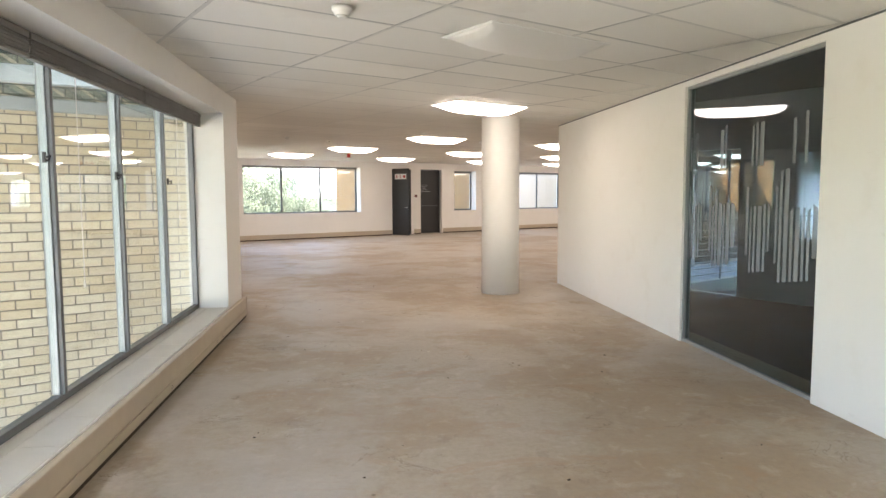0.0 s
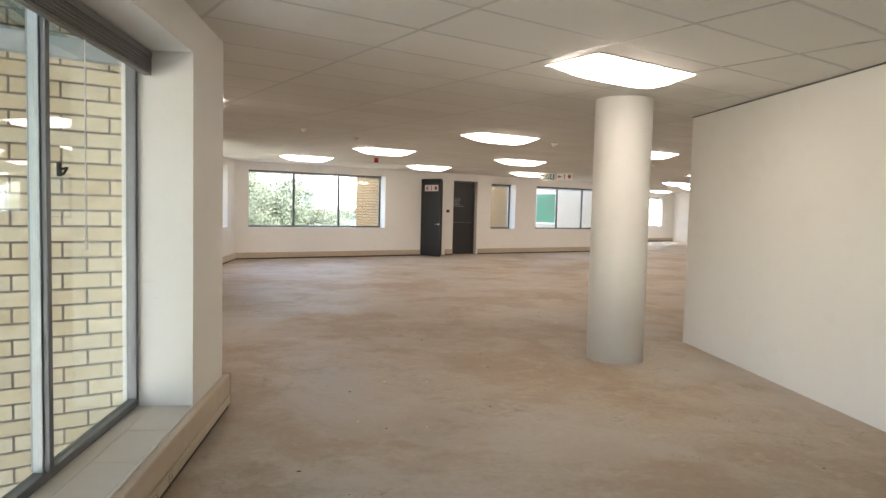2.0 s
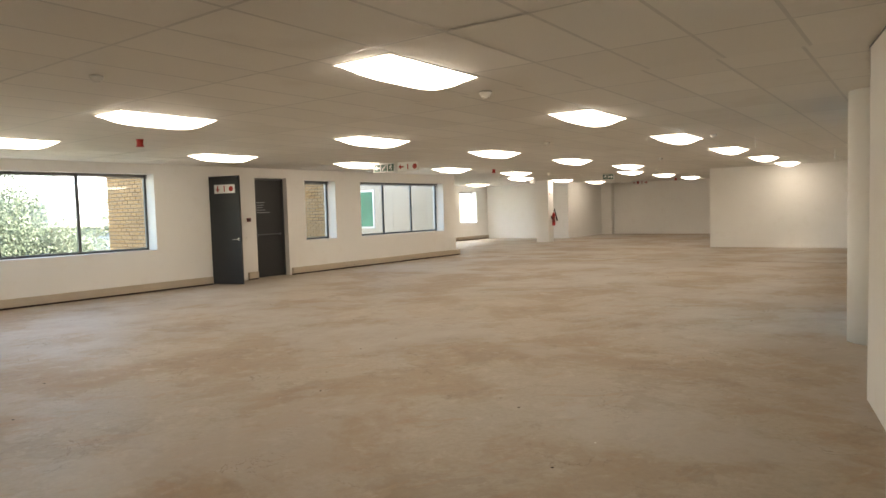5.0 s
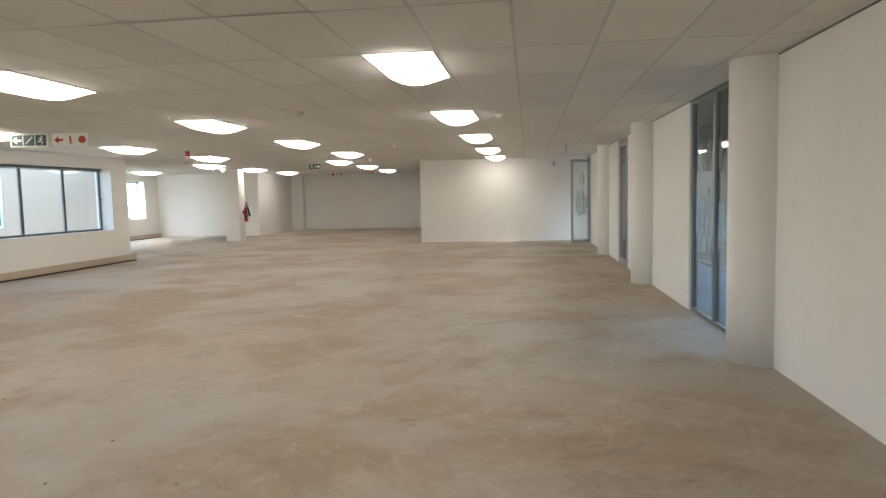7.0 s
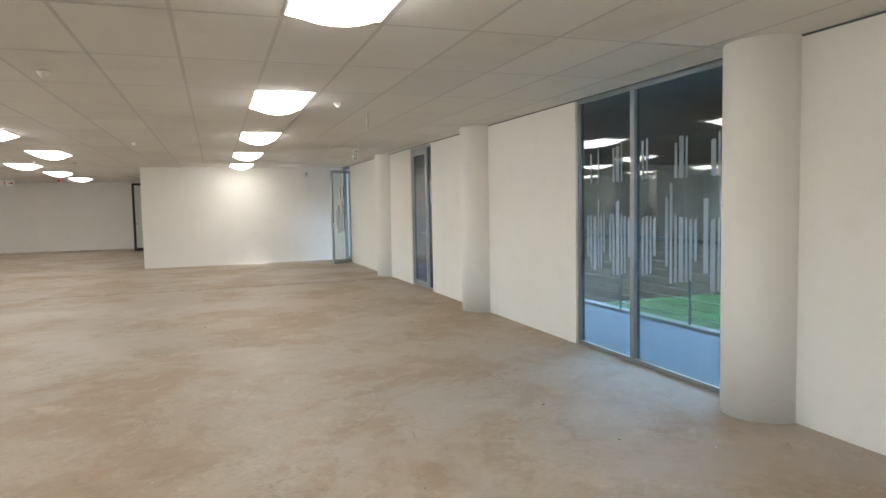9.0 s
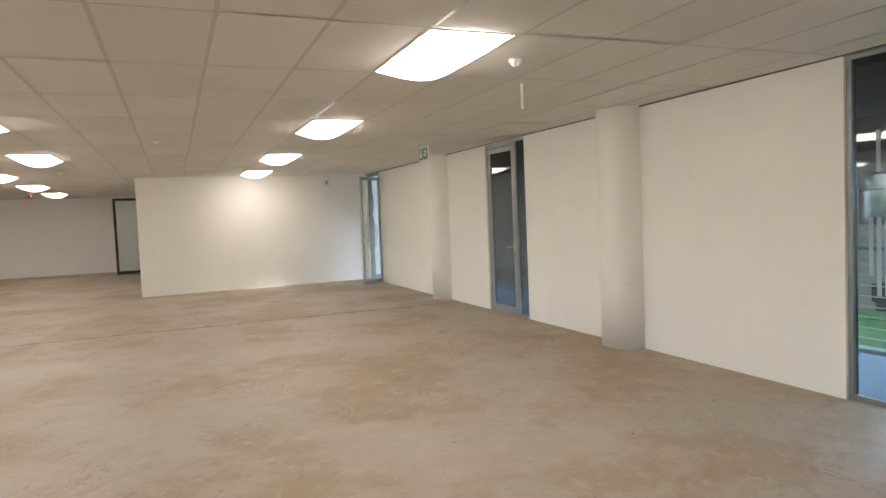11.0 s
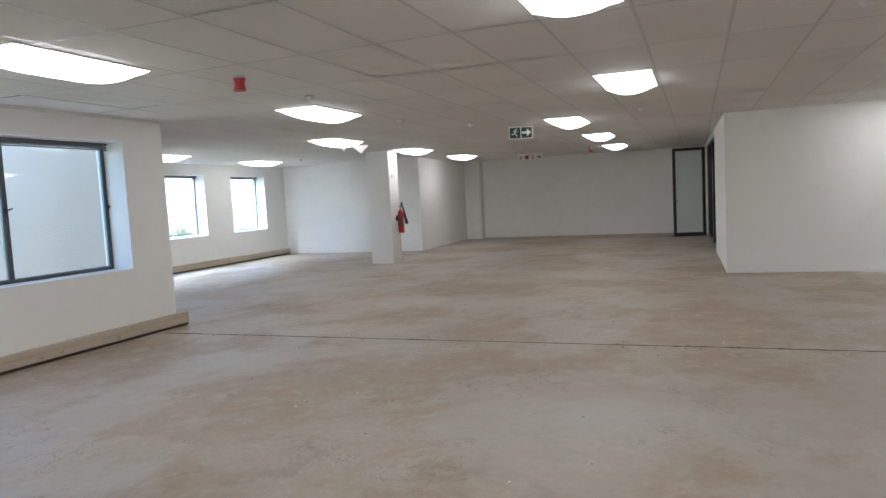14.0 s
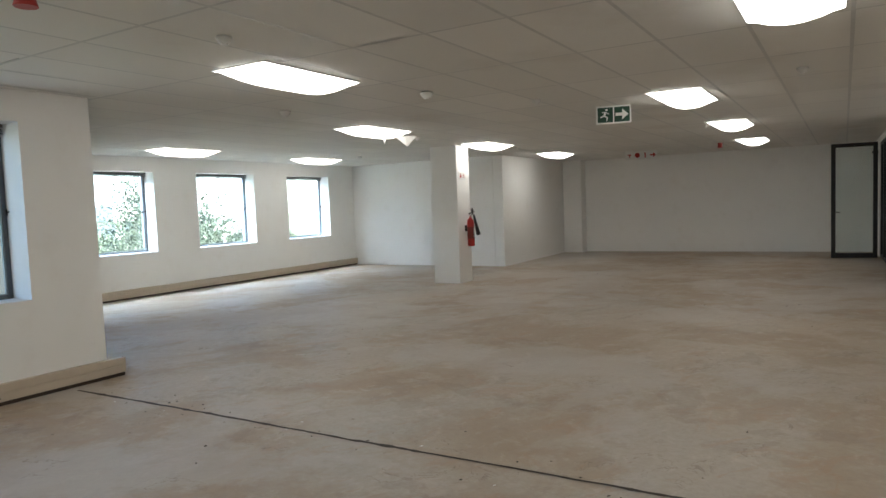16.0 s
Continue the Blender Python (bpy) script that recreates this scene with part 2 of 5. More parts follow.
M_TRUNK = simple("trunking_beige", (0.53, 0.45, 0.35), 0.45, var=0.07, scale=9)
M_TRUNKD = simple("trunking_gap", (0.05, 0.035, 0.025), 0.8)
M_ALU = simple("grey_aluminium", (0.27, 0.295, 0.31), 0.38, 0.55, 0.06)
M_ALUM = simple("mullion_aluminium", (0.15, 0.16, 0.17), 0.42, 0.4, 0.06)
M_ALUL = simple("pale_aluminium", (0.36, 0.38, 0.39), 0.4, 0.4, 0.06)
M_DARKF = simple("dark_frame", (0.10, 0.108, 0.115), 0.42, 0.3, 0.1)
M_BLIND = simple("blind_grey", (0.16, 0.155, 0.15), 0.5, 0.1, 0.15)
M_SILL = simple("sill_white", (0.78, 0.76, 0.72), 0.35, var=0.05, scale=5)
M_SILLT = simple("sill_tile", (0.60, 0.56, 0.50), 0.4, var=0.08, scale=4)
M_GLASS = glass_mat("window_glass", (0.93, 0.96, 0.95))
# mottled green that paints the reflection of trees onto a pane
M_TREEREFL = simple("painted_tree_reflection", (0.10, 0.24, 0.15), 0.12, var=0.55, scale=14, bumps=0.0)
# strong tint added to dim the daylight outside the far atrium windows
M_DIM = glass_mat("outside_dimming_glass", (0.16, 0.19, 0.21))
# clear door glass, tinted dark to carry the unlit space behind it
M_DIMROOM = glass_mat("dim_interior_glass", (0.36, 0.385, 0.40))
M_TINT = glass_mat("partition_glass", (0.60, 0.68, 0.71), 1.5)


def frost_build(t, b):
    p = coords(t, True)
    f = noise_tex(t, p, 6, 3)
    c = ramp(t, f, [(0.3, (0.50, 0.55, 0.58)), (0.7, (0.58, 0.63, 0.66))])
    link(t, c, b, "Base Color")
    b.inputs["Roughness"].default_value = 0.6
    tl = node(t, "ShaderNodeBsdfTranslucent", {"Color": c})
    mx = node(t, "ShaderNodeMixShader", {0: 0.45, 1: b.outputs[0], 2: tl.outputs[0]})
    tp = node(t, "ShaderNodeBsdfTransparent")
    mx = node(t, "ShaderNodeMixShader", {0: 0.42, 1: mx.outputs[0], 2: tp.outputs[0]})
    t.links.new(mx.outputs[0], t.nodes["Material Output"].inputs["Surface"])


def opal_build(t, b):
    p = coords(t, True)
    f = noise_tex(t, p, 1.3, 3)
    c = ramp(t, f, [(0.3, (0.78, 0.88, 0.95)), (0.7, (0.84, 0.92, 0.97))])
    tl = node(t, "ShaderNodeBsdfTranslucent", {"Color": c})
    t.links.new(tl.outputs[0], t.nodes["Material Output"].inputs["Surface"])


M_OPAL = mat("opal_sheet", opal_build)
M_FROST = mat("frosted_film", frost_build)
M_DOOR = simple("charcoal_door", (0.020, 0.021, 0.023), 0.5, var=0.15)
# near-black that paints the darkness of unlit spaces behind doors
M_DARK = simple("painted_void_shade", (0.012, 0.012, 0.012), 0.9)
M_BLACKF = simple("black_frame", (0.018, 0.018, 0.02), 0.4)
M_LAMP = glow("lamp_diffuser", LAMP_COLOR, LAMP)
M_OFF = simple("unlit_diffuser", (0.70, 0.68, 0.65), 0.35, var=0.05, scale=3)
M_RED = simple("signal_red", (0.40, 0.022, 0.018), 0.35, var=0.1)
M_DRED = simple("dark_red", (0.18, 0.02, 0.016), 0.4)
M_WHITE = simple("white_plastic", (0.78, 0.77, 0.74), 0.4, var=0.04)
M_BLACK = simple("black_rubber", (0.02, 0.02, 0.02), 0.5)
M_GREEN = simple("sign_green", (0.012, 0.055, 0.032), 0.4, var=0.06)
M_CHROME = simple("chrome", (0.75, 0.75, 0.76), 0.18, 1.0, 0.04)
M_CARPET = simple("blue_carpet", (0.30, 0.37, 0.46), 0.95, var=0.25, scale=120, bumps=0.4)
M_TURF = simple("artificial_turf", (0.035, 0.095, 0.02), 0.9, var=0.5, scale=60, bumps=0.5)
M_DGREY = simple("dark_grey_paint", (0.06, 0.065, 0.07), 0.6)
M_PLASTER = simple("pale_plaster", (0.66, 0.575, 0.465), 0.85, var=0.08, scale=3, bumps=0.2)
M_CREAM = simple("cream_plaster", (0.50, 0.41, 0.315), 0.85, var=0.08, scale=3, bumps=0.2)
M_LEAF = mat("leaves", leaf_build)
M_BARK = simple("bark", (0.13, 0.10, 0.075), 0.9, var=0.35, scale=14, bumps=0.6)
M_PAVE = simple("bounce_paving", (0.46, 0.43, 0.38), 0.9, var=0.12, scale=2.0, bumps=0.2)
M_GRASS = simple("lawn", (0.15, 0.15, 0.085), 0.95, var=0.4, scale=0.7, bumps=0.3)
M_ROOF = simple("roof_sheet", (0.50, 0.56, 0.60), 0.5, 0.2, 0.1)
M_BLUE = simple("blue_grey_gate", (0.17, 0.21, 0.27), 0.5)
def poly_build(t, b):
    p = coords(t, True)
    f = noise_tex(t, p, 1.1, 5)
    c = ramp(t, f, [(0.3, (0.62, 0.74, 0.78)), (0.7, (0.78, 0.87, 0.90))])
    link(t, c, b, "Base Color")
    b.inputs["Roughness"].default_value = 0.4
    tl = node(t, "ShaderNodeBsdfTranslucent", {"Color": c})
    mx = node(t, "ShaderNodeMixShader", {0: 0.6, 1: b.outputs[0], 2: tl.outputs[0]})
    tp = node(t, "ShaderNodeBsdfTransparent", {"Color": (0.85, 0.93, 0.95, 1)})
    mx = node(t, "ShaderNodeMixShader", {0: 0.75, 1: mx.outputs[0], 2: tp.outputs[0]})
    t.links.new(mx.outputs[0], t.nodes["Material Output"].inputs["Surface"])


M_POLY = mat("polycarbonate_sheet", poly_build)
M_TIMBER = simple("dark_timber", (0.06, 0.042, 0.03), 0.5, var=0.3, scale=8)


# ---- mesh helpers ----
def box(bm, x0, y0, z0, x1, y1, z1):
    vs = [bm.verts.new((x, y, z)) for x in (x0, x1) for y in (y0, y1) for z in (z0, z1)]
    for f in ((0, 1, 3, 2), (4, 6, 7, 5), (0, 4, 5, 1), (2, 3, 7, 6), (0, 2, 6, 4), (1, 5, 7, 3)):
        bm.faces.new([vs[i] for i in f])


def boxes(*bs, bevel=0.0):
    bm = bmesh.new()
    for b in bs:
        box(bm, *b)
    if bevel:
        bmesh.ops.bevel(bm, geom=bm.edges[:], offset=bevel, segments=2, affect="EDGES", profile=0.6)
    bmesh.ops.recalc_face_normals(bm, faces=bm.faces)
    return bm


def cyl(bm, a, b, r0, r1=None, seg=20, caps=True):
    a, b = Vector(a), Vector(b)
    r1 = r0 if r1 is None else r1
    q = (b - a).to_track_quat("Z", "Y")
    rings = []
    for c, r in ((a, r0), (b, r1)):
        rings.append([bm.verts.new(c + q @ Vector((r * math.cos(2 * math.pi * i / seg), r * math.sin(2 * math.pi * i / seg), 0))) for i in range(seg)])
    for i in range(seg):
        f = bm.faces.new((rings[0][i], rings[0][(i + 1) % seg], rings[1][(i + 1) % seg], rings[1][i]))
        f.smooth = True
    if caps:
        bm.faces.new(rings[0][::-1])
        bm.faces.new(rings[1])


def tube(bm, pts, r, seg=8):
    for a, b in zip(pts, pts[1:]):
        cyl(bm, a, b, r, seg=seg)


def lathe(bm, prof, seg=28, cx=0.0, cy=0.0):
    rings = [[bm.verts.new((cx + r * math.cos(2 * math.pi * i / seg), cy + r * math.sin(2 * math.pi * i / seg), z)) for i in range(seg)] for r, z in prof]
    for a, b in zip(rings, rings[1:]):
        for i in range(seg):
            f = bm.faces.new((a[i], a[(i + 1) % seg], b[(i + 1) % seg], b[i]))
            f.smooth = True
    bm.faces.new(rings[0][::-1])
    bm.faces.new(rings[-1])


def link_mesh(name, bm, material):
    me = bpy.data.meshes.new(name)
    bm.to_mesh(me)
    bm.free()
    me.materials.append(material)
    return new(name, me)


def part(name, bm, material, parent, label=""):
    ob = link_mesh(name, bm, material)
    ob.parent = parent
    return tagged(ob, label) if label else ob


def thing(name, m, label, category, group="", kind=""):
    ob = new(name)
    ob.empty_display_size = 0.1
    ob.matrix_world = m
    return tagged(ob, label, category, group, kind)


def single(name, bm, material, m, label, category, group="", kind=""):
    ob = link_mesh(name, bm, material)
    ob.matrix_world = m
    return tagged(ob, label, category, group, kind)


def wall_mesh(length, height, thick, openings=(), z0=0.0, start=0.0):
    """A wall from x=start to length, y from 0 to thick, with openings (x0, x1, z0, z1) cut through."""
    xs = sorted({start, length, *(o[0] for o in openings), *(o[1] for o in openings)})
    zs = sorted({z0, height, *(o[2] for o in openings), *(o[3] for o in openings)})
    bm = bmesh.new()

    def solid(i, j):
        if not (0 <= i < len(xs) - 1 and 0 <= j < len(zs) - 1):
            return False
        x, z = (xs[i] + xs[i + 1]) / 2, (zs[j] + zs[j + 1]) / 2
        return not any(o[0] < x < o[1] and o[2] < z < o[3] for o in openings)

    def quad(*co):
        bm.faces.new([bm.verts.new(c) for c in co])

    for i in range(len(xs) - 1):
        for j in range(len(zs) - 1):
            if not solid(i, j):
                continue
            a, b, c, d = xs[i], xs[i + 1], zs[j], zs[j + 1]
            quad((a, 0, c), (b, 0, c), (b, 0, d), (a, 0, d))
            quad((a, thick, c), (a, thick, d), (b, thick, d), (b, thick, c))
            if not solid(i - 1, j):
                quad((a, 0, c), (a, 0, d), (a, thick, d), (a, thick, c))
            if not solid(i + 1, j):
                quad((b, 0, c), (b, thick, c), (b, thick, d), (b, 0, d))
            if not solid(i, j - 1):
                quad((a, 0, c), (a, thick, c), (b, thick, c), (b, 0, c))
            if not solid(i, j + 1):
                quad((a, 0, d), (b, 0, d), (b, thick, d), (a, thick, d))
    bmesh.ops.remove_doubles(bm, verts=bm.verts, dist=1e-5)
    bmesh.ops.recalc_face_normals(bm, faces=bm.faces)
    return bm


def inside_clip(poly, zone):
    """The part of a convex polygon inside a convex, counter-clockwise zone."""
    out = poly
    for a, b in zip(zone, zone[1:] + zone[:1]):
        src, out = out, []
        side = lambda p: (b[0] - a[0]) * (p[1] - a[1]) - (b[1] - a[1]) * (p[0] - a[0])
        for p, q in zip(src, src[1:] + src[:1]):
            sp, sq = side(p), side(q)
            if sp >= 0:
                out.append(p)
            if sp * sq < 0:
                k = sp / (sp - sq)
                out.append((p[0] + k * (q[0] - p[0]), p[1] + k * (q[1] - p[1])))
        if len(out) < 3:
            return []
    return out


def ccw(pts):
    pts = [(p[0], p[1]) for p in pts]
    area = sum(a[0] * b[1] - b[0] * a[1] for a, b in zip(pts, pts[1:] + pts[:1]))
    return pts if area > 0 else pts[::-1]


# ---- floor and ceiling ----
ZONES = [ccw(z) for z in (
    [C(-4, -1.1), C(9.1, -0.9), U(9.4, 8.0), C(11.4, 4.3), C(-4, 4.5)],
    [C(9.1, -0.9), U(7.9, 21.7), U(10.6, 21.62), U(10.6, 8.25), U(9.4, 8.0)],
    [C(9.1, -0.9), C(7.4, -3.9), U(7.9, 21.7)],
    [U(10.6, 8.25), U(29.15, 8.2), U(29.15, 20.9), U(10.6, 21.6)],
    [U(29.15, 13.7), U(39.45, 13.7), U(39.45, 20.9), U(29.15, 20.9)],
    [U(34.85, 20.9), U(39.45, 20.9), U(39.45, 21.8), U(34.85, 21.8)],
    [U(23.6, 21.108), U(29.15, 20.9), U(34.85, 20.9), U(34.85, 26.4), U(23.6, 26.6)],
)]
bm = bmesh.new()
for zone in ZONES:
    bm.faces.new([bm.verts.new((x, y, 0)) for x, y in zone])
    bm.faces.new([bm.verts.new((x, y, -0.35)) for x, y in zone[::-1]])
bmesh.ops.remove_doubles(bm, verts=bm.verts, dist=1e-4)
single("floor", bm, M_FLOOR, Matrix(), "bare stained concrete screed floor with glue residue", "floor", kind="structure")

# tiles lie in exposed bars, a few of them lifted or sagging
GRIDS = [(U(3.5, 4.14), -1.1, 1.215, 0.602, (0, 1, 2)), (U(12.44, 11.88), -1.1, 1.25, 0.608, (3, 4, 5, 6))]
rng = random.Random(5)
bm = bmesh.new()
bars = bmesh.new()
for origin, turn, pu, pv, zones in GRIDS:
    m = Matrix.Translation(origin) @ Matrix.Rotation(radians(ANG + turn), 4, "Z")
    for zi in zones:
        zone = ZONES[zi]
        loc = [m.inverted() @ Vector((x, y, 0)) for x, y in zone]
        i0, i1 = int(min(p.x for p in loc) // pu) - 1, int(max(p.x for p in loc) // pu) + 1
        j0, j1 = int(min(p.y for p in loc) // pv) - 1, int(max(p.y for p in loc) // pv) + 1
        for i in range(i0, i1 + 1):
            for j in range(j0, j1 + 1):
                tr = random.Random(i * 977 + j * 131 + zones[0])
                g = 0.011
                quad = [(i * pu + g, j * pv + g), ((i + 1) * pu - g, j * pv + g), ((i + 1) * pu - g, (j + 1) * pv - g), (i * pu + g, (j + 1) * pv - g)]
                quad = [tuple((m @ Vector((x, y, 0)))[:2]) for x, y in quad]
                got = inside_clip(quad, zone)
                if got:
                    cx, cy = sum(p[0] for p in quad) / 4, sum(p[1] for p in quad) / 4
                    tx, ty = tr.gauss(0, 0.0010), tr.gauss(0, 0.0014)
                    dz = tr.uniform(0, 0.003)
                    if tr.random() < 0.025:
                        tx, ty, dz = tr.gauss(0, 0.002), tr.gauss(0, 0.003), 0.004
                    f = bm.faces.new([bm.verts.new((x, y, H + 0.0018 + dz + tx * (x - cx) + ty * (y - cy))) for x, y in got[::-1]])
                for strip in ([(i * pu - 0.0135, j * pv), (i * pu + 0.0135, j * pv), (i * pu + 0.0135, (j + 1) * pv), (i * pu - 0.0135, (j + 1) * pv)],
                              [(i * pu, j * pv - 0.0135), ((i + 1) * pu, j * pv - 0.0135), ((i + 1) * pu, j * pv + 0.0135), (i * pu, j * pv + 0.0135)]):
                    zz = H + (0.0 if strip[1][0] - strip[0][0] < 0.1 else 0.001)
                    got = inside_clip([tuple((m @ Vector((x, y, 0)))[:2]) for x, y in strip], zone)
                    if got:
                        bars.faces.new([bars.verts.new((x, y, zz)) for x, y in got[::-1]])
for zone in ZONES:
    bm.faces.new([bm.verts.new((x, y, H + 0.285)) for x, y in zone])
n_tiles = len(bm.faces)
spare = bpy.data.meshes.new("bars")
bars.to_mesh(spare)
bars.free()
bm.from_mesh(spare)
bpy.data.meshes.remove(spare)
bm.faces.ensure_lookup_table()
for f in bm.faces[n_tiles:]:
    f.material_index = 1
ce = single("ceiling", bm, M_CEIL, Matrix(), "off-white mineral fibre suspended ceiling tiles, some sagging", "ceiling", kind="structure")
ce.data.materials.append(M_BAR)

# construction joint across the slab, crumbled along its edges
bm = bmesh.new()
ja, jb = U(23.42, 20.75), U(23.45, 8.6)
m = along(ja, jb)
jl, prev = (jb - ja).length, None
rng = random.Random(11)
for k in range(241):
    x = jl * k / 240
    y = 0.02 * noise.noise(Vector((x * 0.5, 3.1, 0))) + 0.008 * noise.noise(Vector((x * 5, 7, 0)))
    w = 0.011 + 0.012 * abs(noise.noise(Vector((x * 1.3, 1, 0)))) + 0.014 * rng.random() * (rng.random() < 0.35)
    cur = (bm.verts.new((x, y - w, 0.003)), bm.verts.new((x, y + w, 0.003)))
    if prev:
        bm.faces.new((prev[0], cur[0], cur[1], prev[1]))
    prev = cur
single("floor_joint", bm, M_CRACK, m, "dark crumbled construction joint in the concrete", "trim", kind="structure")


# ---- walls ----
FA, FB = U(8.27, 21.50), U(23.82, 20.91)
FAR = along(FA, FB)
FL = (FB - FA).length
WIN1, WIN2, WIN3 = (0.46, 4.74, 0.88, 2.49), (8.90, 9.99, 0.86, 2.43), (10.97, 14.92, 0.86, 2.43)
DOOR1, DOOR2 = (6.07, 6.88, 0.0, 2.45), (7.32, 8.30, 0.0, 2.47)
single("wall_far", wall_mesh(FL, H + 0.3, 0.45, [WIN1, DOOR1, DOOR2, WIN2, WIN3], start=-0.55), M_WALL, FAR, "off-white painted wall with deep window reveals", "wall", kind="structure")

LA, LB = C(7.7, -3.52), C(22.75, -3.52)
LEFT = along(LA, LB)
WIN0 = (17.65 - 7.7, 21.92 - 7.7, 0.91, 2.53)
single("wall_left", wall_mesh((LB - LA).length, H + 0.3, 0.45, [WIN0], start=-0.3), M_WALL, LEFT, "off-white painted wall with one wide window", "wall", kind="structure")

CORR = along(C(-4, -0.815), C(9.18, -0.815))
WINC = (1.2, 12.38, 0.27, 2.45)
single("wall_corridor", wall_mesh(13.18, H + 0.3, 0.42, [WINC]), M_WALL, CORR, "white painted wall around the low corridor window", "wall", kind="structure")

stub_a = C(9.18, -0.85)
stub_b = stub_a - Vector((CA, SA, 0)) * 3.05
STUB = along(stub_a, stub_b)
single("wall_return", wall_mesh((stub_b - stub_a).length, H + 0.3, 0.095, start=0.05), M_WALL, STUB, "white painted return wall beside the corridor", "wall", kind="structure")

RA, RB = Vector((4.115, -4.0, 0)), U(9.38, 8.18)
RIGHT = along(RA, RB)
RL = (RB - RA).length
GLC = (9.30, 11.40, 0.0, 2.63)
single("wall_right", wall_mesh(RL, H + 0.3, -0.11, [GLC]), M_WALL, RIGHT, "white painted drywall partition with a glazed panel", "wall", kind="structure")
single("wall_end", wall_mesh((C(-4, 4.4) - C(-4, -0.9)).length, H + 0.3, -0.2), M_WALL, along(C(-4, -0.9), C(-4, 4.4)), "plain white wall closing the corridor", "wall", kind="structure")
K0, K1 = U(9.40, 8.19), U(10.9, 8.46)
single("wall_corner", wall_mesh((K1 - K0).length, H + 0.3, -0.11), M_WALL, along(K0, K1), "white painted drywall corner", "wall", kind="structure")

PA, PB = U(10.9, 8.465), U(29.2, 8.38)
PART = along(PA, PB)
PL = (PB - PA).length
GLA, GLB, GLD = (2.75, 5.17, 0.0, 2.695), (10.10, 11.36, 0.0, 2.68), (17.15, 18.12, 0.0, 2.68)
single("wall_partition", wall_mesh(PL, H + 0.3, -0.11, [GLA, GLB, GLD]), M_WALL, PART, "white painted drywall partition with glazed openings", "wall", kind="structure")
QA, QB = U(29.22, 8.37), U(28.98, 13.80)
single("wall_box", wall_mesh((QB - QA).length, H + 0.3, -0.12), M_WALL, along(QA, QB), "white drywall with a visible board seam", "wall", kind="structure")
BA, BB = U(28.985, 13.80), U(39.4, 13.80)
GLK = (3.75, 9.0, 0.0, 2.6)
single("wall_box_side", wall_mesh((BB - BA).length, H + 0.3, -0.12, [GLK], start=0.125), M_WALL, along(BA, BB), "white drywall beside the black-framed glazing", "wall", kind="structure")
single("wall_back", wall_mesh(7.95, H + 0.3, -0.2), M_WALL, along(U(39.3, 13.8), U(39.3, 21.75)), "plain white painted back wall", "wall", kind="structure")
single("wall_block", wall_mesh(4.65, H + 0.3, 0.25), M_WALL, along(U(34.65, 21.62), U(39.3, 21.62)), "white painted side wall", "wall", kind="structure")
single("wall_bay_end", wall_mesh(4.72, H + 0.3, -0.2, start=0.255), M_WALL, along(U(34.65, 21.62), U(34.65, 25.92)), "white painted end wall of the window bay", "wall", kind="structure")
YA, YB = U(23.4, 26.38), U(34.85, 26.145)
BAY = along(YA, YB)
BS = 3.92
BAYW = [(BS - 0.44, BS + 1.15, 0.85, 2.42), (BS + 2.16, BS + 3.745, 0.85, 2.42), (BS + 4.80, BS + 6.32, 0.86, 2.40)]
single("wall_bay", wall_mesh((YB - YA).length, H + 0.3, 0.45, BAYW), M_WALL, BAY, "white painted wall with three square windows", "wall", kind="structure")
single("wall_return_bay", wall_mesh(5.0, H + 0.3, 0.3, start=0.45), M_WALL, along(U(23.80, 20.92), U(23.80, 25.92)), "white painted return wall of the bay", "wall", kind="structure")
single("board_seam", boxes((0, -0.001, 0.02, 0.006, 0.003, 2.2)), M_PLASTER, along(U(29.135, 10.5), U(28.98, 13.8)), "open joint between two boards", "trim", kind="structure")
# closing shell of the small room, added to keep stray sun out
single("ceiling_small_room", boxes((29.15, 10.9, 2.75, 39.3, 13.66, 2.85)), M_WALL, wing(0, 0), "white ceiling of the small glazed room", "ceiling", kind="structure")
single("floor_small_room", boxes((29.15, 10.9, -0.1, 39.3, 13.68, -0.004)), M_CARPET, wing(0, 0), "dark carpet in the small glazed room", "floor", kind="structure")
single("wall_small_room_end", wall_mesh(2.8, H + 0.3, -0.1), M_WALL, along(U(39.32, 10.9), U(39.32, 13.7)), "plain white end wall of the small room", "wall", kind="structure")
# the dark colour stands in for the room's lack of light
single("wall_box_back", wall_mesh(10.2, H + 0.3, 0.1), M_DGREY, along(U(29.3, 10.9), U(39.5, 10.9)), "wall painted dark as the unlit depth of the glazed room", "wall", kind="structure")

single("threshold", boxes((5.9, 0.0, -0.12, 8.5, 0.55, -0.003)), M_FLOOR, FAR, "concrete threshold under the doors", "floor", kind="structure")

# dark strips paint the shadow gaps where the partitions meet the ceiling
for m, a, b in ((PART, 0.0, PL - 0.02), (RIGHT, 0.1, RL), (along(K0, K1), 0.0, (K1 - K0).length)):
    single("shadow_gap", boxes((a, -0.05, H - 0.018, b, 0.003, H - 0.002)), M_DARKF, m, "dark strip painted as the shadow gap between partition and ceiling", "trim", kind="structure")

# columns
COLS = [(7.89, 7.99), (13.42, 8.47), (18.74, 8.44), (24.12, 8.36)]
for u, v in COLS:
    bm = bmesh.new()
    lathe(bm, [(0.29, 0.0), (0.29, 1.0), (0.29, 2.0), (0.29, H - 0.004), (0.283, H + 0.02)], 48)
    single("column", bm, M_WALL, wing(u, v), "round white painted concrete column", "column", "round columns", "structure")
single("column_square", boxes((0, 0, 0, 0.52, 0.58, H + 0.02), bevel=0.006), M_WALL, wing(31.33, 21.06), "square white painted column", "column", kind="structure")
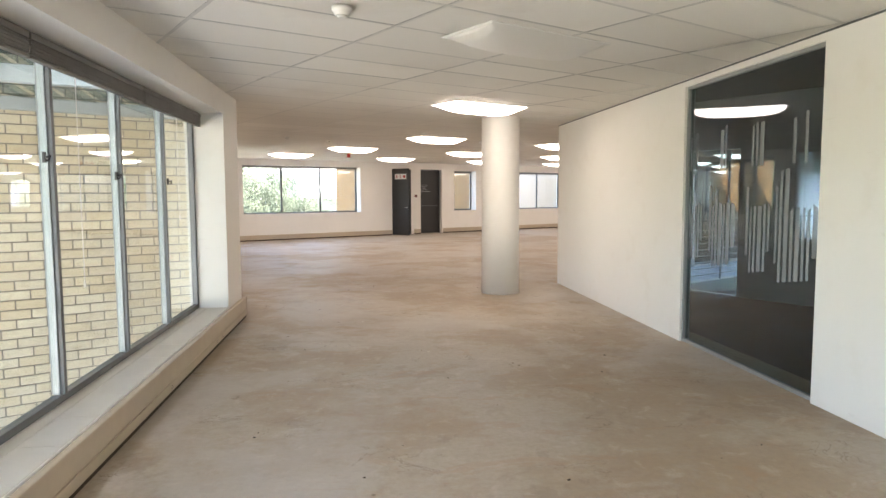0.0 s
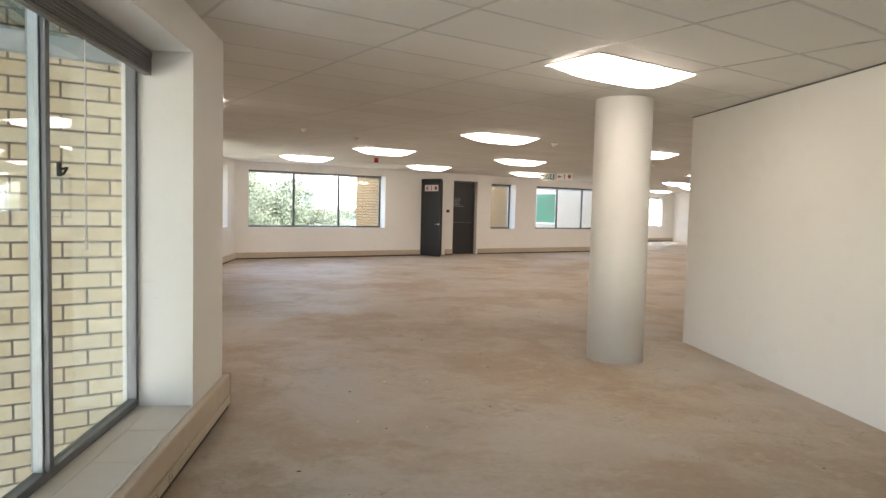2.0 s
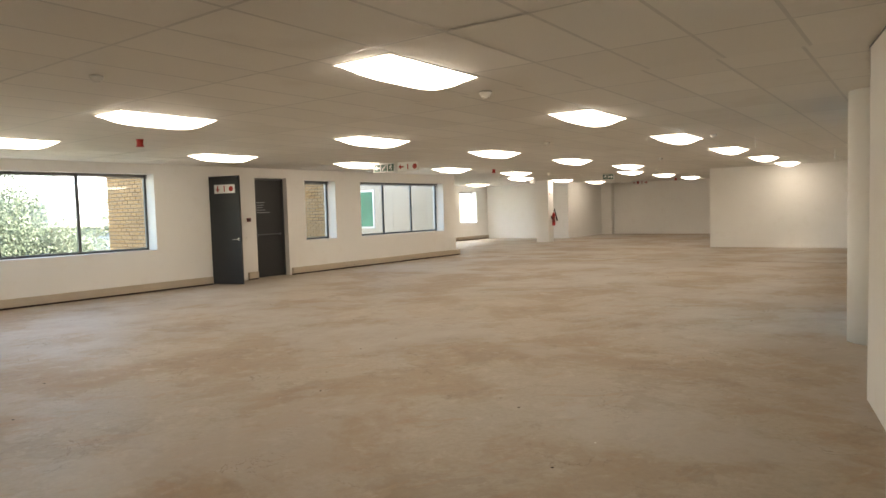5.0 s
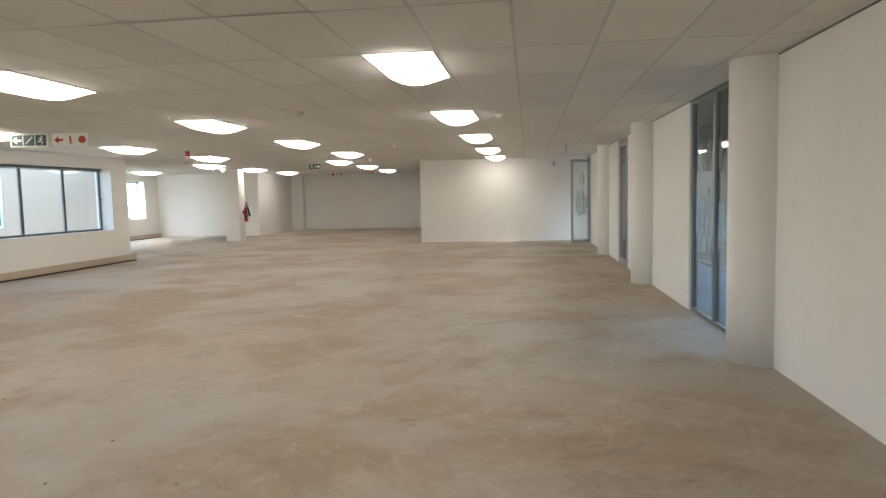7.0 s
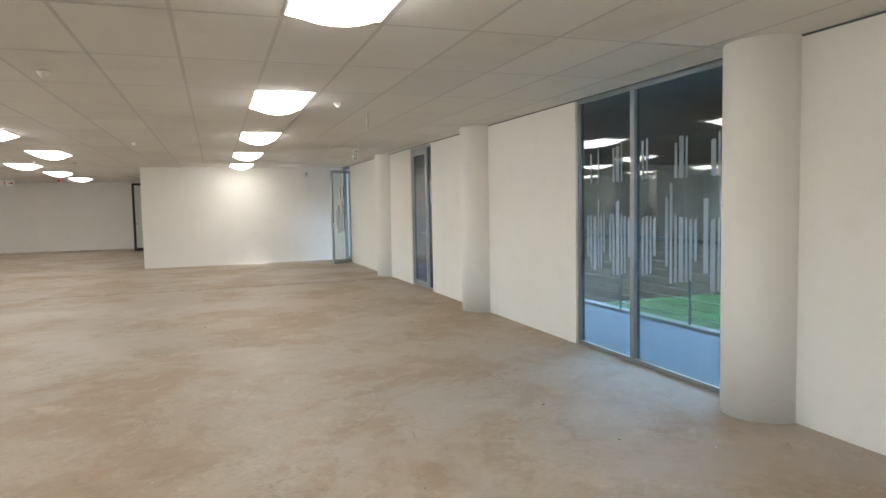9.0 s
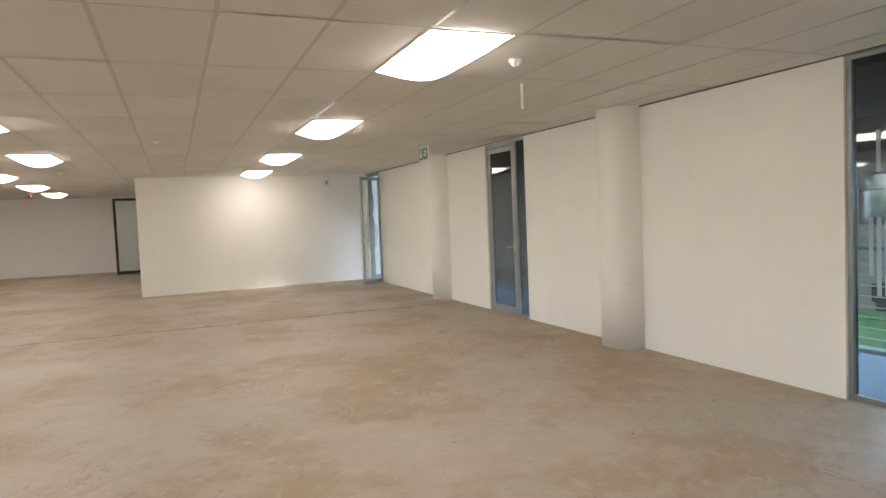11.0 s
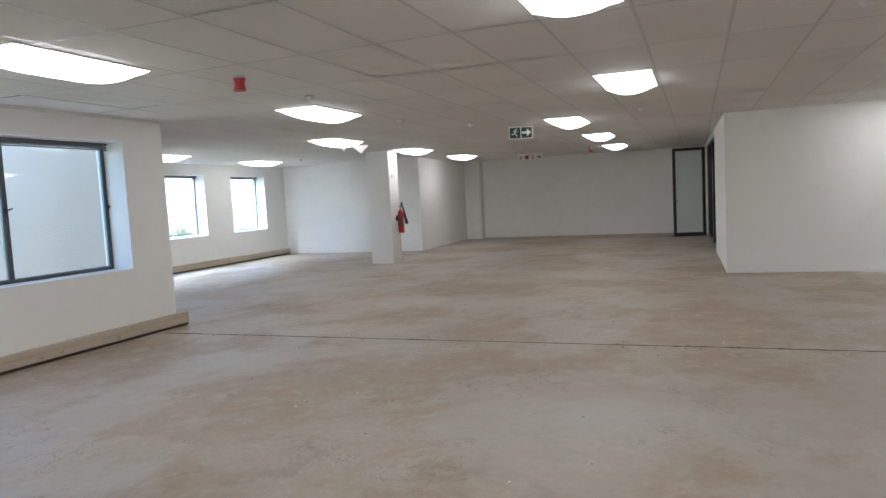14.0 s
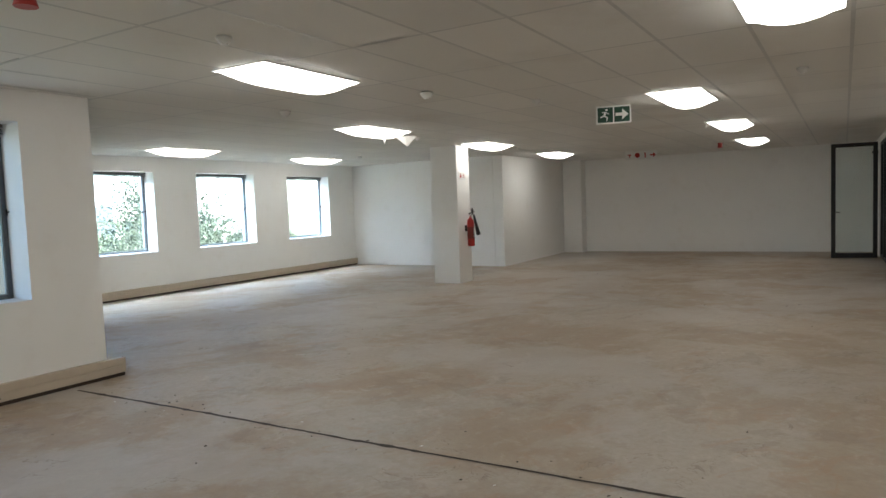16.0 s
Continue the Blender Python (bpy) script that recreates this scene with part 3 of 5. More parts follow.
single("pilaster", boxes((0, 0, 0, 0.42, 0.55, H + 0.02), bevel=0.006), M_WALL, wing(38.88, 21.06), "white painted corner pilaster", "column", kind="structure")


# ---- windows ----
def slab_bar(bm, x0, x1, z0, z1, y0, y1):
    box(bm, x0, y0, z0, x1, y1, z1)


def window(m, opening, depth, panes, name="window", frame_mat=None, blind=True, handle_at=()):
    """An aluminium window in an opening of a wall frame, its inner face depth metres behind the wall's face."""
    x0, x1, z0, z1 = opening
    fm = frame_mat or M_DARKF
    ob = thing(name, m @ Matrix.Translation((x0, depth, z0)), "dark grey aluminium window with %d panes" % panes if panes > 1 else "dark grey aluminium window with one pane", "window", kind="structure")
    w, h, fw, fd = x1 - x0, z1 - z0, 0.04, 0.055
    part("window_frame", boxes((0, 0, 0, w, fd, fw), (0, 0, h - fw, w, fd, h), (0, 0, fw, fw, fd, h - fw), (w - fw, 0, fw, w, fd, h - fw), bevel=0.004), fm, ob)
    for k in range(1, panes):
        x = w * k / panes
        part("mullion", boxes((x - 0.022, -0.006, fw, x + 0.022, fd, h - fw), bevel=0.004), fm, ob)
    for k in range(panes):
        a, b = w * k / panes + 0.022 + (0.018 if k == 0 else 0), w * (k + 1) / panes - 0.022 - (0.018 if k == panes - 1 else 0)
        s = 0.012
        part("sash", boxes((a, 0.012, fw, b, 0.04, fw + s), (a, 0.012, h - fw - s, b, 0.04, h - fw), (a, 0.012, fw + s, a + s, 0.04, h - fw - s), (b - s, 0.012, fw + s, b, 0.04, h - fw - s)), M_ALU, ob)
        g = part("pane", boxes((a + s, 0.024, fw + s, b - s, 0.028, h - fw - s)), M_GLASS, ob)
        g.visible_shadow = False
    for k in handle_at:
        bm = boxes((k - 0.012, -0.012, h * 0.5 - 0.03, k + 0.012, 0.0, h * 0.5 + 0.03), bevel=0.003)
        tube(bm, [(k, -0.012, h * 0.5), (k, -0.04, h * 0.5 + 0.005), (k + 0.06, -0.05, h * 0.5 + 0.03)], 0.008)
        part("latch", bm, M_BLACK, ob, "black lever latch")
    # inner board
    part("window_sill", boxes((0.002, -depth + 0.004, -0.012, w - 0.002, -0.002, 0.004), bevel=0.002), M_SILL, ob)
    if blind:
        n = max(1, round(w / 1.6))
        for k in range(n):
            a, b = w * k / n + 0.01, w * (k + 1) / n - 0.01
            bl = thing("blind", m @ Matrix.Translation((x0 + a, depth - 0.075, z1 - 0.002)), "raised dark grey slatted blind under the window head", "blind", "raised blinds")
            part("headrail", boxes((0, 0, -0.03, b - a, 0.035, 0), bevel=0.004), M_BLIND, bl)
            for q in range(4):
                part("slat", boxes((0.004, 0.004 + 0.001 * (q % 2), -0.043 - q * 0.008, b - a - 0.004, 0.032, -0.039 - q * 0.008)), M_BLIND, bl)
            part("bottom_rail", boxes((0.002, 0.006, -0.088, b - a - 0.002, 0.030, -0.074), bevel=0.003), M_BLIND, bl)
    return ob


window(FAR, WIN1, 0.32, 3, "window_1", handle_at=())
window(FAR, WIN2, 0.32, 1, "window_2", handle_at=())
window(FAR, WIN3, 0.32, 3, "window_3", handle_at=(2.62, 3.95))
window(LEFT, WIN0, 0.28, 3, "window_4", handle_at=(2.9,))
for i, o in enumerate(BAYW):
    window(BAY, o, 0.30, 1, "window_%d" % (5 + i), M_ALU, handle_at=(1.5,))

# the tall corridor window, in two-tone aluminium
cw = thing("window_8", CORR @ Matrix.Translation((WINC[0], 0.325, WINC[2])), "tall grey aluminium corridor window with slim mullions", "window", kind="structure")
w, h = WINC[1] - WINC[0], WINC[3] - WINC[2]
part("window_frame", boxes((0, 0, 0.004, w, 0.06, 0.05), (0, 0, h - 0.07, w, 0.06, h), (w - 0.035, 0, 0.05, w, 0.06, h - 0.07), (0, 0, 0.05, 0.035, 0.06, h - 0.07), bevel=0.005), M_ALUM, cw)
mull = [w - 0.0 - 1.135 * k for k in range(1, 10)]
edges_x = [w - 0.035] + mull + [0.035]
for x in mull:
    mm = part("mullion", boxes((x - 0.022, -0.012, 0.05, x + 0.016, 0.07, h - 0.07), bevel=0.004), M_ALUM, cw)
    part("cap", boxes((x - 0.034, 0.012, 0.05, x - 0.0225, 0.055, h - 0.07), bevel=0.003), M_ALU, mm, "pale aluminium edge")
    part("seal", boxes((x + 0.0165, 0.014, 0.05, x + 0.024, 0.05, h - 0.07)), M_BLACK, mm, "black rubber seal")
for a, b in zip(edges_x[1:], edges_x):
    g = part("pane", boxes((a + 0.017, 0.028, 0.05, b - 0.035, 0.034, h - 0.07)), M_GLASS, cw)
    g.visible_shadow = False
# sill boards in pieces, and a rounded nose
for k in range(24):
    a, b = w * k / 24, w * (k + 1) / 24
    part("sill_tile", boxes((a + 0.002, -0.318, -0.018, b - 0.002, -0.092, 0.003), bevel=0.002), M_SILLT, cw)
part("sill_strip", boxes((0, -0.088, -0.018, w, -0.001, 0.003), bevel=0.002), M_SILLT, cw)
part("sill_bed", boxes((0, -0.32, -0.03, w, -0.001, -0.0185)), M_TRUNKD, cw)
for x, ln in ((8.0, 1.35), (10.3, 1.0), (5.4, 1.5)):
    bm = bmesh.new()
    tube(bm, [(x, -0.06, h - 0.1), (x + 0.004, -0.058, h - 0.1 - ln * 0.5), (x, -0.06, h - 0.1 - ln)], 0.0028, 6)
    cord = part("pull_cord", bm, M_WHITE, cw, "thin white blind pull cord")
    bm = bmesh.new()
    lathe(bm, [(0.004, h - 0.15 - ln), (0.009, h - 0.145 - ln), (0.006, h - 0.1 - ln)], 10, x, -0.06)
    part("tassel", bm, M_WHITE, cord)
for x, z in ((8.9, 1.78), (10.05, 1.70), (11.4, 1.68)):
    lt = thing("window_latch", CORR @ Matrix.Translation((x, 0.345, z)), "black lever latch on the window", "latch", "window latches")
    bm = boxes((-0.010, -0.014, -0.032, 0.010, 0.004, 0.032), bevel=0.003)
    part("plate", bm, M_BLACK, lt)
    bm = bmesh.new()
    tube(bm, [(0, -0.012, 0.0), (0.0, -0.04, 0.008), (-0.045, -0.045, -0.02), (-0.075, -0.045, -0.024)], 0.006)
    part("lever", bm, M_BLACK, lt)
for k in range(6):
    a, b = w - 1.9 * (k + 1) + 0.01, w - 1.9 * k - 0.01
    if a < 0:
        continue
    bl = thing("blind", CORR @ Matrix.Translation((WINC[0] + a, 0.235, 2.44)), "raised dark grey slatted blind under the window head", "blind", "raised blinds")
    part("headrail", boxes((0, 0, -0.04, b - a, 0.05, 0), bevel=0.005), M_BLIND, bl)
    for q in range(8):
        part("slat", boxes((0.004, 0.002 + 0.003 * (q % 2), -0.052 - q * 0.0095, b - a - 0.004, 0.046, -0.046 - q * 0.0095)), M_BLIND, bl)
    part("bottom_rail", boxes((0.002, 0.004, -0.142, b - a - 0.002, 0.044, -0.125), bevel=0.004), M_BLIND, bl)


# ---- perimeter cable trunking ----
def trunking(m, x0, x1, face, sockets=(), h=0.185, end_caps=True):
    """Two-compartment skirting trunking that stands off a wall frame's face by face metres (towards negative y)."""
    tk = thing("cable_trunking", m @ Matrix.Translation((x0, 0, 0)), "beige-brown two-compartment skirting trunking along the wall", "trunking", "skirting trunking", "structure")
    w = x1 - x0
    part("back_box", boxes((0, -face + 0.008, 0.035, w, -0.0015, 0.1115)), M_TRUNK, tk)
    part("upper_cover", boxes((0, -face, 0.112, w, -0.001, h), bevel=0.012 if h > 0.2 else 0.006), M_TRUNK, tk)
    part("lower_cover", boxes((0, -face - 0.002, 0.040, w, -face + 0.0078, 0.106), bevel=0.0015), M_TRUNK, tk)
    # near-black strip that puts the gap's shade into colour
    part("shadow_gap", boxes((0, -face + 0.012, 0.002, w, -0.002, 0.034)), M_TRUNKD, tk, "dark strip painted as the shaded gap under the trunking")
    part("end_cap", boxes((w, -face - 0.004, 0.033, w + 0.006, -0.001, h + 0.002), bevel=0.001), M_TRUNK, tk)
    for s in sockets:
        sp = part("socket", boxes((s - 0.036, -face - 0.008, 0.05, s + 0.036, -face - 0.0022, 0.098), bevel=0.002), M_TRUNK, tk)
        for dx, dz in ((-0.012, 0.068), (0.012, 0.068), (0, 0.085)):
            bm = bmesh.new()
            cyl(bm, (s + dx, -face - 0.0085, dz), (s + dx, -face - 0.006, dz), 0.006, seg=8)
            part("hole", bm, M_BLACK, sp)
    return tk


trunking(FAR, 0.02, 6.02, 0.06, (1.2, 1.42))
trunking(FAR, 7.02, 7.28, 0.06)
trunking(FAR, 8.36, 15.71, 0.06, (1.9, 2.2, 5.2, 5.45, 6.2))
trunking(LEFT, 0.6, 14.98, 0.06, (10.4,))
trunking(BAY, 0.3, 11.23, 0.065, (8.0, 8.3))
trunking(CORR, 0.3, 13.22, 0.05, (9.6, 11.2, 11.45), h=0.262)


# ---- light fittings ----
LAMPS = [(12.44, 11.88), (16.22, 11.82), (19.9, 11.73), (23.75, 11.66), (27.38, 11.58),
         (12.45, 15.50), (16.22, 15.48), (19.9, 15.39), (23.72, 15.32), (27.48, 16.56), (31.2, 16.48), (35.3, 16.52),
         (12.4, 19.22), (16.15, 19.15), (19.96, 19.10), (23.71, 19.08), (27.47, 20.93), (31.2, 20.88), (35.0, 20.90),
         (8.70, 11.87), (8.75, 15.53), (8.50, 18.78), (6.10, 7.34), (27.4, 25.05), (31.2, 25.25), (3.56, 11.56), (1.5, 0.9)]


def luminaire(u, v, lit=True):
    ob = thing("ceiling_light", wing(u, v, H, -1.1), "lit recessed ceiling light with a bowed opal diffuser" if lit else "unlit ceiling light with a sagging opal diffuser", "ceiling light", "recessed ceiling lights")
    L, W, d = 1.18, 0.585, 0.104
    part("frame", boxes((0, -W, -0.006, L, 0, 0.003), bevel=0.002), M_WHITE, ob)
    bm = bmesh.new()
    nx, ny = 14, 10
    grid = []
    for i in range(nx + 1):
        row = []
        for j in range(ny + 1):
            x, y = i / nx, j / ny
            ex = 0.25 + 0.75 * (1 - abs(2 * x - 1) ** 5)
            ey = 1 - abs(2 * y - 1) ** 2.2
            row.append(bm.verts.new((0.012 + x * (L - 0.024), -W + 0.012 + y * (W - 0.024), -0.0065 - d * ex * ey)))
        grid.append(row)
    for i in range(nx):
        for j in range(ny):
            f = bm.faces.new((grid[i][j], grid[i][j + 1], grid[i + 1][j + 1], grid[i + 1][j]))
            f.smooth = True
    for row in (grid[0], grid[-1]):
        rim = [bm.verts.new((v.co.x, v.co.y, -0.0062)) for v in row]
        for j in range(1, ny):
            bm.faces.new((row[j], row[j + 1], rim[j + 1], rim[j]) if j < ny - 1 else (row[j], row[j + 1], rim[j]))
        bm.faces.new((row[0], row[1], rim[1]))
    bmesh.ops.recalc_face_normals(bm, faces=bm.faces)
    part("diffuser", bm, M_LAMP if lit else M_OFF, ob)
    return ob


first = luminaire(*LAMPS[0])
for u, v in LAMPS[1:]:
    copy_thing(first, wing(u, v, H, -1.1))
luminaire(3.95, 4.22, False)

# torn wrapping film that hangs from one fitting
bm = bmesh.new()
rng = random.Random(3)
pts = [(0.20, 0.0, 0), (0.36, -0.02, 0), (0.56, 0.0, 0.02), (0.40, 0.03, -0.15), (0.02, 0, 0), (0.08, 0.0, 0), (0.05, 0.02, -0.12)]
vs = [bm.verts.new(p) for p in pts]
for f in ((0, 1, 3), (1, 2, 3), (4, 5, 6)):
    bm.faces.new([vs[i] for i in f])
bmesh.ops.solidify(bm, geom=bm.faces[:], thickness=0.002)
single("torn_film", bm, M_WHITE, wing(28.22, 20.62, H - 0.085, -45), "torn white plastic film hanging from a ceiling light", "plastic film")


# ---- ceiling devices ----
def smoke_detector(u, v, big=False):
    ob = thing("smoke_detector", wing(u, v, H), "round white smoke detector on the ceiling", "smoke detector", "smoke detectors")
    k = 1.25 if big else 1.0
    bm = bmesh.new()
    lathe(bm, [(0.03 * k, -0.045 * k), (0.038 * k, -0.042 * k), (0.040 * k, -0.03 * k), (0.05 * k, -0.022 * k), (0.05 * k, -0.002)], 24)
    part("base", bm, M_WHITE, ob)
    bm = bmesh.new()
    lathe(bm, [(0.012 * k, -0.056 * k), (0.024 * k, -0.052 * k), (0.026 * k, -0.0455 * k)], 20)
    part("sensor", bm, M_WHITE, ob)


for u, v, b in ((2.97, 3.92, 1), (10.55, 11.61, 1), (6.55, 12.94, 0), (7.73, 13.49, 0), (15.71, 13.46, 0), (21.86, 13.33, 0), (16.8, 10.91, 0),
                (23.04, 18.19, 0), (25.71, 20.18, 1), (25.75, 18.31, 1), (27.03, 17.65, 0), (27.01, 15.02, 0), (31.93, 23.83, 0), (29.45, 20.75, 0)):
    smoke_detector(u, v, b)


def sounder(u, v):
    ob = thing("alarm_sounder", wing(u, v, H), "red cylindrical fire alarm sounder on the ceiling", "alarm sounder", "alarm sounders")
    bm = bmesh.new()
    lathe(bm, [(0.045, -0.008), (0.052, -0.004), (0.052, -0.0005)], 24)
    part("base", bm, M_WHITE, ob)
    bm = bmesh.new()
    lathe(bm, [(0.052, -0.115), (0.055, -0.112), (0.047, -0.085), (0.044, -0.06), (0.046, -0.03), (0.055, -0.012), (0.054, -0.0085)], 28)
    part("horn", bm, M_RED, ob)


for u, v in ((21.78, 18.14), (10.31, 17.25), (35.9, 16.88)):
    sounder(u, v)


# ---- hanging and wall signs ----
def arrow(x, z, s, d):
    """Outline of an arrow pointing along d: 'l', 'r' or 'd'."""
    pts = [(-0.5, 0.12), (0.02, 0.12), (0.02, 0.42), (0.5, 0), (0.02, -0.42), (0.02, -0.12), (-0.5, -0.12)]
    turn = {"r": 0, "l": math.pi, "d": -math.pi / 2}[d]
    c, sn = math.cos(turn), math.sin(turn)
    return [[(x + s * (a * c - b * sn), z + s * (a * sn + b * c)) for a, b in pts]]


def runner(x, z, s):
    """A plain running pictogram out of bars."""
    def bar(a, b, w):
        a, b = Vector(a), Vector(b)
        n = (b - a).normalized()
        n = Vector((-n.y, n.x)) * w / 2
        return [tuple(a + n), tuple(b + n), tuple(b - n), tuple(a - n)]
    sh = [bar((0.0, 0.22), (-0.08, -0.08), 0.16), bar((-0.08, -0.08), (-0.38, -0.18), 0.10), bar((-0.05, -0.1), (0.16, -0.2), 0.10), bar((0.16, -0.2), (0.1, -0.45), 0.09),
          bar((0.02, 0.2), (0.28, 0.08), 0.08), bar((0.0, 0.22), (-0.25, 0.2), 0.08)]
    sh.append([(0.10 + 0.1 * math.cos(k * 0.785), 0.38 + 0.1 * math.sin(k * 0.785)) for k in range(8)])
    return [[(x + s * a, z + s * b) for a, b in poly] for poly in sh]


def disc(x, z, r):
    return [[(x + r * math.cos(k * 0.524), z + r * math.sin(k * 0.524)) for k in range(12)]]


def bottle(x, z, s):
    return [[(x - 0.10 * s, z - 0.45 * s), (x + 0.10 * s, z - 0.45 * s), (x + 0.10 * s, z + 0.2 * s), (x + 0.04 * s, z + 0.32 * s), (x + 0.16 * s, z + 0.42 * s), (x - 0.16 * s, z + 0.42 * s), (x - 0.10 * s, z + 0.2 * s)]]


def sheet(polys, y):
    bm = bmesh.new()
    for poly in polys:
        f = bm.faces.new([bm.verts.new((x, y, z)) for x, z in poly])
    got = bmesh.ops.extrude_face_region(bm, geom=bm.faces[:])
    bmesh.ops.translate(bm, verts=[v for v in got["geom"] if isinstance(v, bmesh.types.BMVert)], vec=(0, -0.0008, 0))
    bmesh.ops.recalc_face_normals(bm, faces=bm.faces)
    return bm


def sign(m, cells, size, label, chains=True, hang=0.0):
    """A board in the x-z plane that faces -y; cells: (kind, ground material, pictogram material)."""
    n = len(cells)
    ob = thing("sign_board", m, label, "sign", "safety signs")
    w = size * n
    part("board", boxes((-0.008, 0, -0.008, w + 0.008, 0.006, size + 0.008), bevel=0.001), M_WHITE, ob)
    for k, (kind, ground, ink) in enumerate(cells):
        x, z = size * (k + 0.5), size / 2
        e = size * 0.46
        if ground is not M_WHITE:
            part("field", boxes((x - e, -0.0015, z - e, x + e, -0.0002, z + e)), ground, ob)
        s = size * 0.78
        shape = {"l": lambda: arrow(x, z, s, "l"), "r": lambda: arrow(x, z, s, "r"), "d": lambda: arrow(x, z, s, "d"), "run": lambda: runner(x, z, s),
                 "disc": lambda: disc(x, z, s * 0.42), "bottle": lambda: bottle(x, z, s),
                 "stairs": lambda: [[(x - s * 0.4 + s * 0.16 * i, z - s * 0.4 + s * 0.16 * i), (x - s * 0.4 + s * 0.16 * (i + 1), z - s * 0.4 + s * 0.16 * i), (x - s * 0.4 + s * 0.16 * (i + 1), z - s * 0.4 + s * 0.16 * (i + 1)), (x - s * 0.4 + s * 0.16 * i, z - s * 0.4 + s * 0.16 * (i + 1))] for i in range(5)],
                 "tee": lambda: [[(x - s * 0.3, z), (x + s * 0.3, z), (x + s * 0.3, z + s * 0.16), (x - s * 0.3, z + s * 0.16)], [(x - s * 0.08, z - s * 0.4), (x + s * 0.08, z - s * 0.4), (x + s * 0.08, z - 0.001), (x - s * 0.08, z - 0.001)]]}[kind]()
        part("pictogram", sheet(shape, -0.002 if ground is not M_WHITE else -0.0008), ink, ob)
    if hang:
        for x in (0.04, w - 0.04):
            bm = bmesh.new()
            tube(bm, [(x, 0.003, size + 0.008), (x, 0.003, size + hang)], 0.0015, 6)
            part("hanger", bm, M_CHROME, ob)
    return ob


G, R, WT = M_GREEN, M_RED, M_WHITE
# over the hall, facing back along the wing
sign(along(U(17.0, 18.62, 0), U(17.1, 17.95, 0), 2.49), [("l", G, WT), ("stairs", G, WT), ("run", G, WT)], 0.185, "green and white hanging exit sign with running figure", hang=0.2)
sign(along(U(17.1, 17.98, 0), U(17.18, 17.3, 0), 2.49), [("l", WT, R), ("bottle", WT, R), ("disc", WT, R)], 0.185, "white hanging sign with red fire equipment symbols", hang=0.2)
sign(along(U(27.95, 17.24), U(28.05, 16.85), 2.47), [("run", G, WT), ("r", G, WT)], 0.195, "green and white hanging exit sign with an arrow", hang=0.2)
sign(along(U(36.6, 19.15), U(36.95, 18.45), 2.50), [("tee", WT, R), ("disc", WT, R), ("bottle", WT, R), ("r", WT, R)], 0.19, "white hanging sign with red fire equipment symbols", hang=0.2)
sign(along(U(22.28, 9.56), U(21.9, 9.56), 2.44), [("d", G, WT), ("run", G, WT)], 0.19, "green and white hanging exit sign with a down arrow", hang=0.25)
sign(along(U(29.0, 9.52), U(29.04, 9.3), 2.42), [("run", WT, G)], 0.17, "small white and green exit sign above the glass door", hang=0.27)
sign(wing(31.42, 21.055, 2.05), [("d", WT, R), ("bottle", WT, R)], 0.13, "small white sign with red extinguisher symbol on the column")
for u, v in ((17.6, 10.4), (38.5, 15.3)):
    bm = bmesh.new()
    tube(bm, [(0, 0, 0), (0, 0, -0.22)], 0.012, 10)
    single("ceiling_conduit", bm, M_WHITE, wing(u, v, H), "short white conduit stub hanging from the ceiling", "conduit", "conduit stubs")


# ---- doors ----
def lever(bm, x, y, z, way, out):
    tube(bm, [(x, y, z), (x, y + out, z), (x + way * 0.12, y + out, z)], 0.009)


# fire cupboard door, standing half open
hinge = FAR @ Vector((6.05, -0.012, 0))
free = U(14.55, 20.36)
dr = thing("fire_cupboard_door", along(Vector((hinge.x, hinge.y, 0)), free), "charcoal painted flush door standing ajar", "door")
part("leaf", boxes((0, 0, 0.012, 0.82, 0.042, 2.46), bevel=0.003), M_DOOR, dr)
bm = boxes((0.738, -0.007, 0.995, 0.768, -0.0005, 1.065), bevel=0.003)
lever(bm, 0.752, -0.006, 1.03, -1, -0.05)
part("handle", bm, M_CHROME, dr, "chrome lever handle")
for z in (0.3, 1.25, 2.2):
    bm = bmesh.new()
    cyl(bm, (-0.008, 0.02, z - 0.05), (-0.008, 0.02, z + 0.05), 0.008, seg=10)
    part("hinge", bm, M_CHROME, dr)
sign(along(Vector((hinge.x, hinge.y, 0)), free, 2.08) @ Matrix.Translation((0.16, -0.0075, 0)), [("d", WT, R), ("bottle", WT, R), ("disc", WT, R)], 0.18, "white sign with red arrow, extinguisher and hose symbols")
# solid box; its black colour stands in for the shade inside
single("cupboard_shell", boxes((6.0, 0.452, 0.0, 6.95, 0.9, 2.5)), M_DARK, FAR, "black box painted as the unlit inside of the fire cupboard", "cupboard", kind="structure")
fr = thing("door_frame", FAR, "charcoal steel door frame", "door frame", kind="structure")
part("jamb", boxes((6.071, -0.01, 0, 6.10, 0.12, 2.42), bevel=0.002), M_DOOR, fr)
part("jamb", boxes((6.85, -0.01, 0, 6.879, 0.12, 2.42), bevel=0.002), M_DOOR, fr)
part("head", boxes((6.071, -0.01, 2.421, 6.879, 0.12, 2.449), bevel=0.002), M_DOOR, fr)

ed = thing("fire_exit_door", FAR @ Matrix.Translation((7.32, 0.17, 0)), "near-black recessed fire exit door with push bar", "door")
part("leaf", boxes((0.03, 0, 0.01, 0.95, 0.045, 2.43), bevel=0.003), M_DOOR, ed)
part("frame", boxes((0.001, -0.02, 0, 0.028, 0.09, 2.468), (0.952, -0.02, 0, 0.979, 0.09, 2.468), (0.029, -0.02, 2.435, 0.951, 0.09, 2.468)), M_DARKF, ed)
bm = boxes((0.12, -0.05, 1.06, 0.86, -0.028, 1.085), (0.12, -0.028, 1.045, 0.16, -0.0005, 1.1), (0.82, -0.028, 1.045, 0.86, -0.0005, 1.1), bevel=0.003)
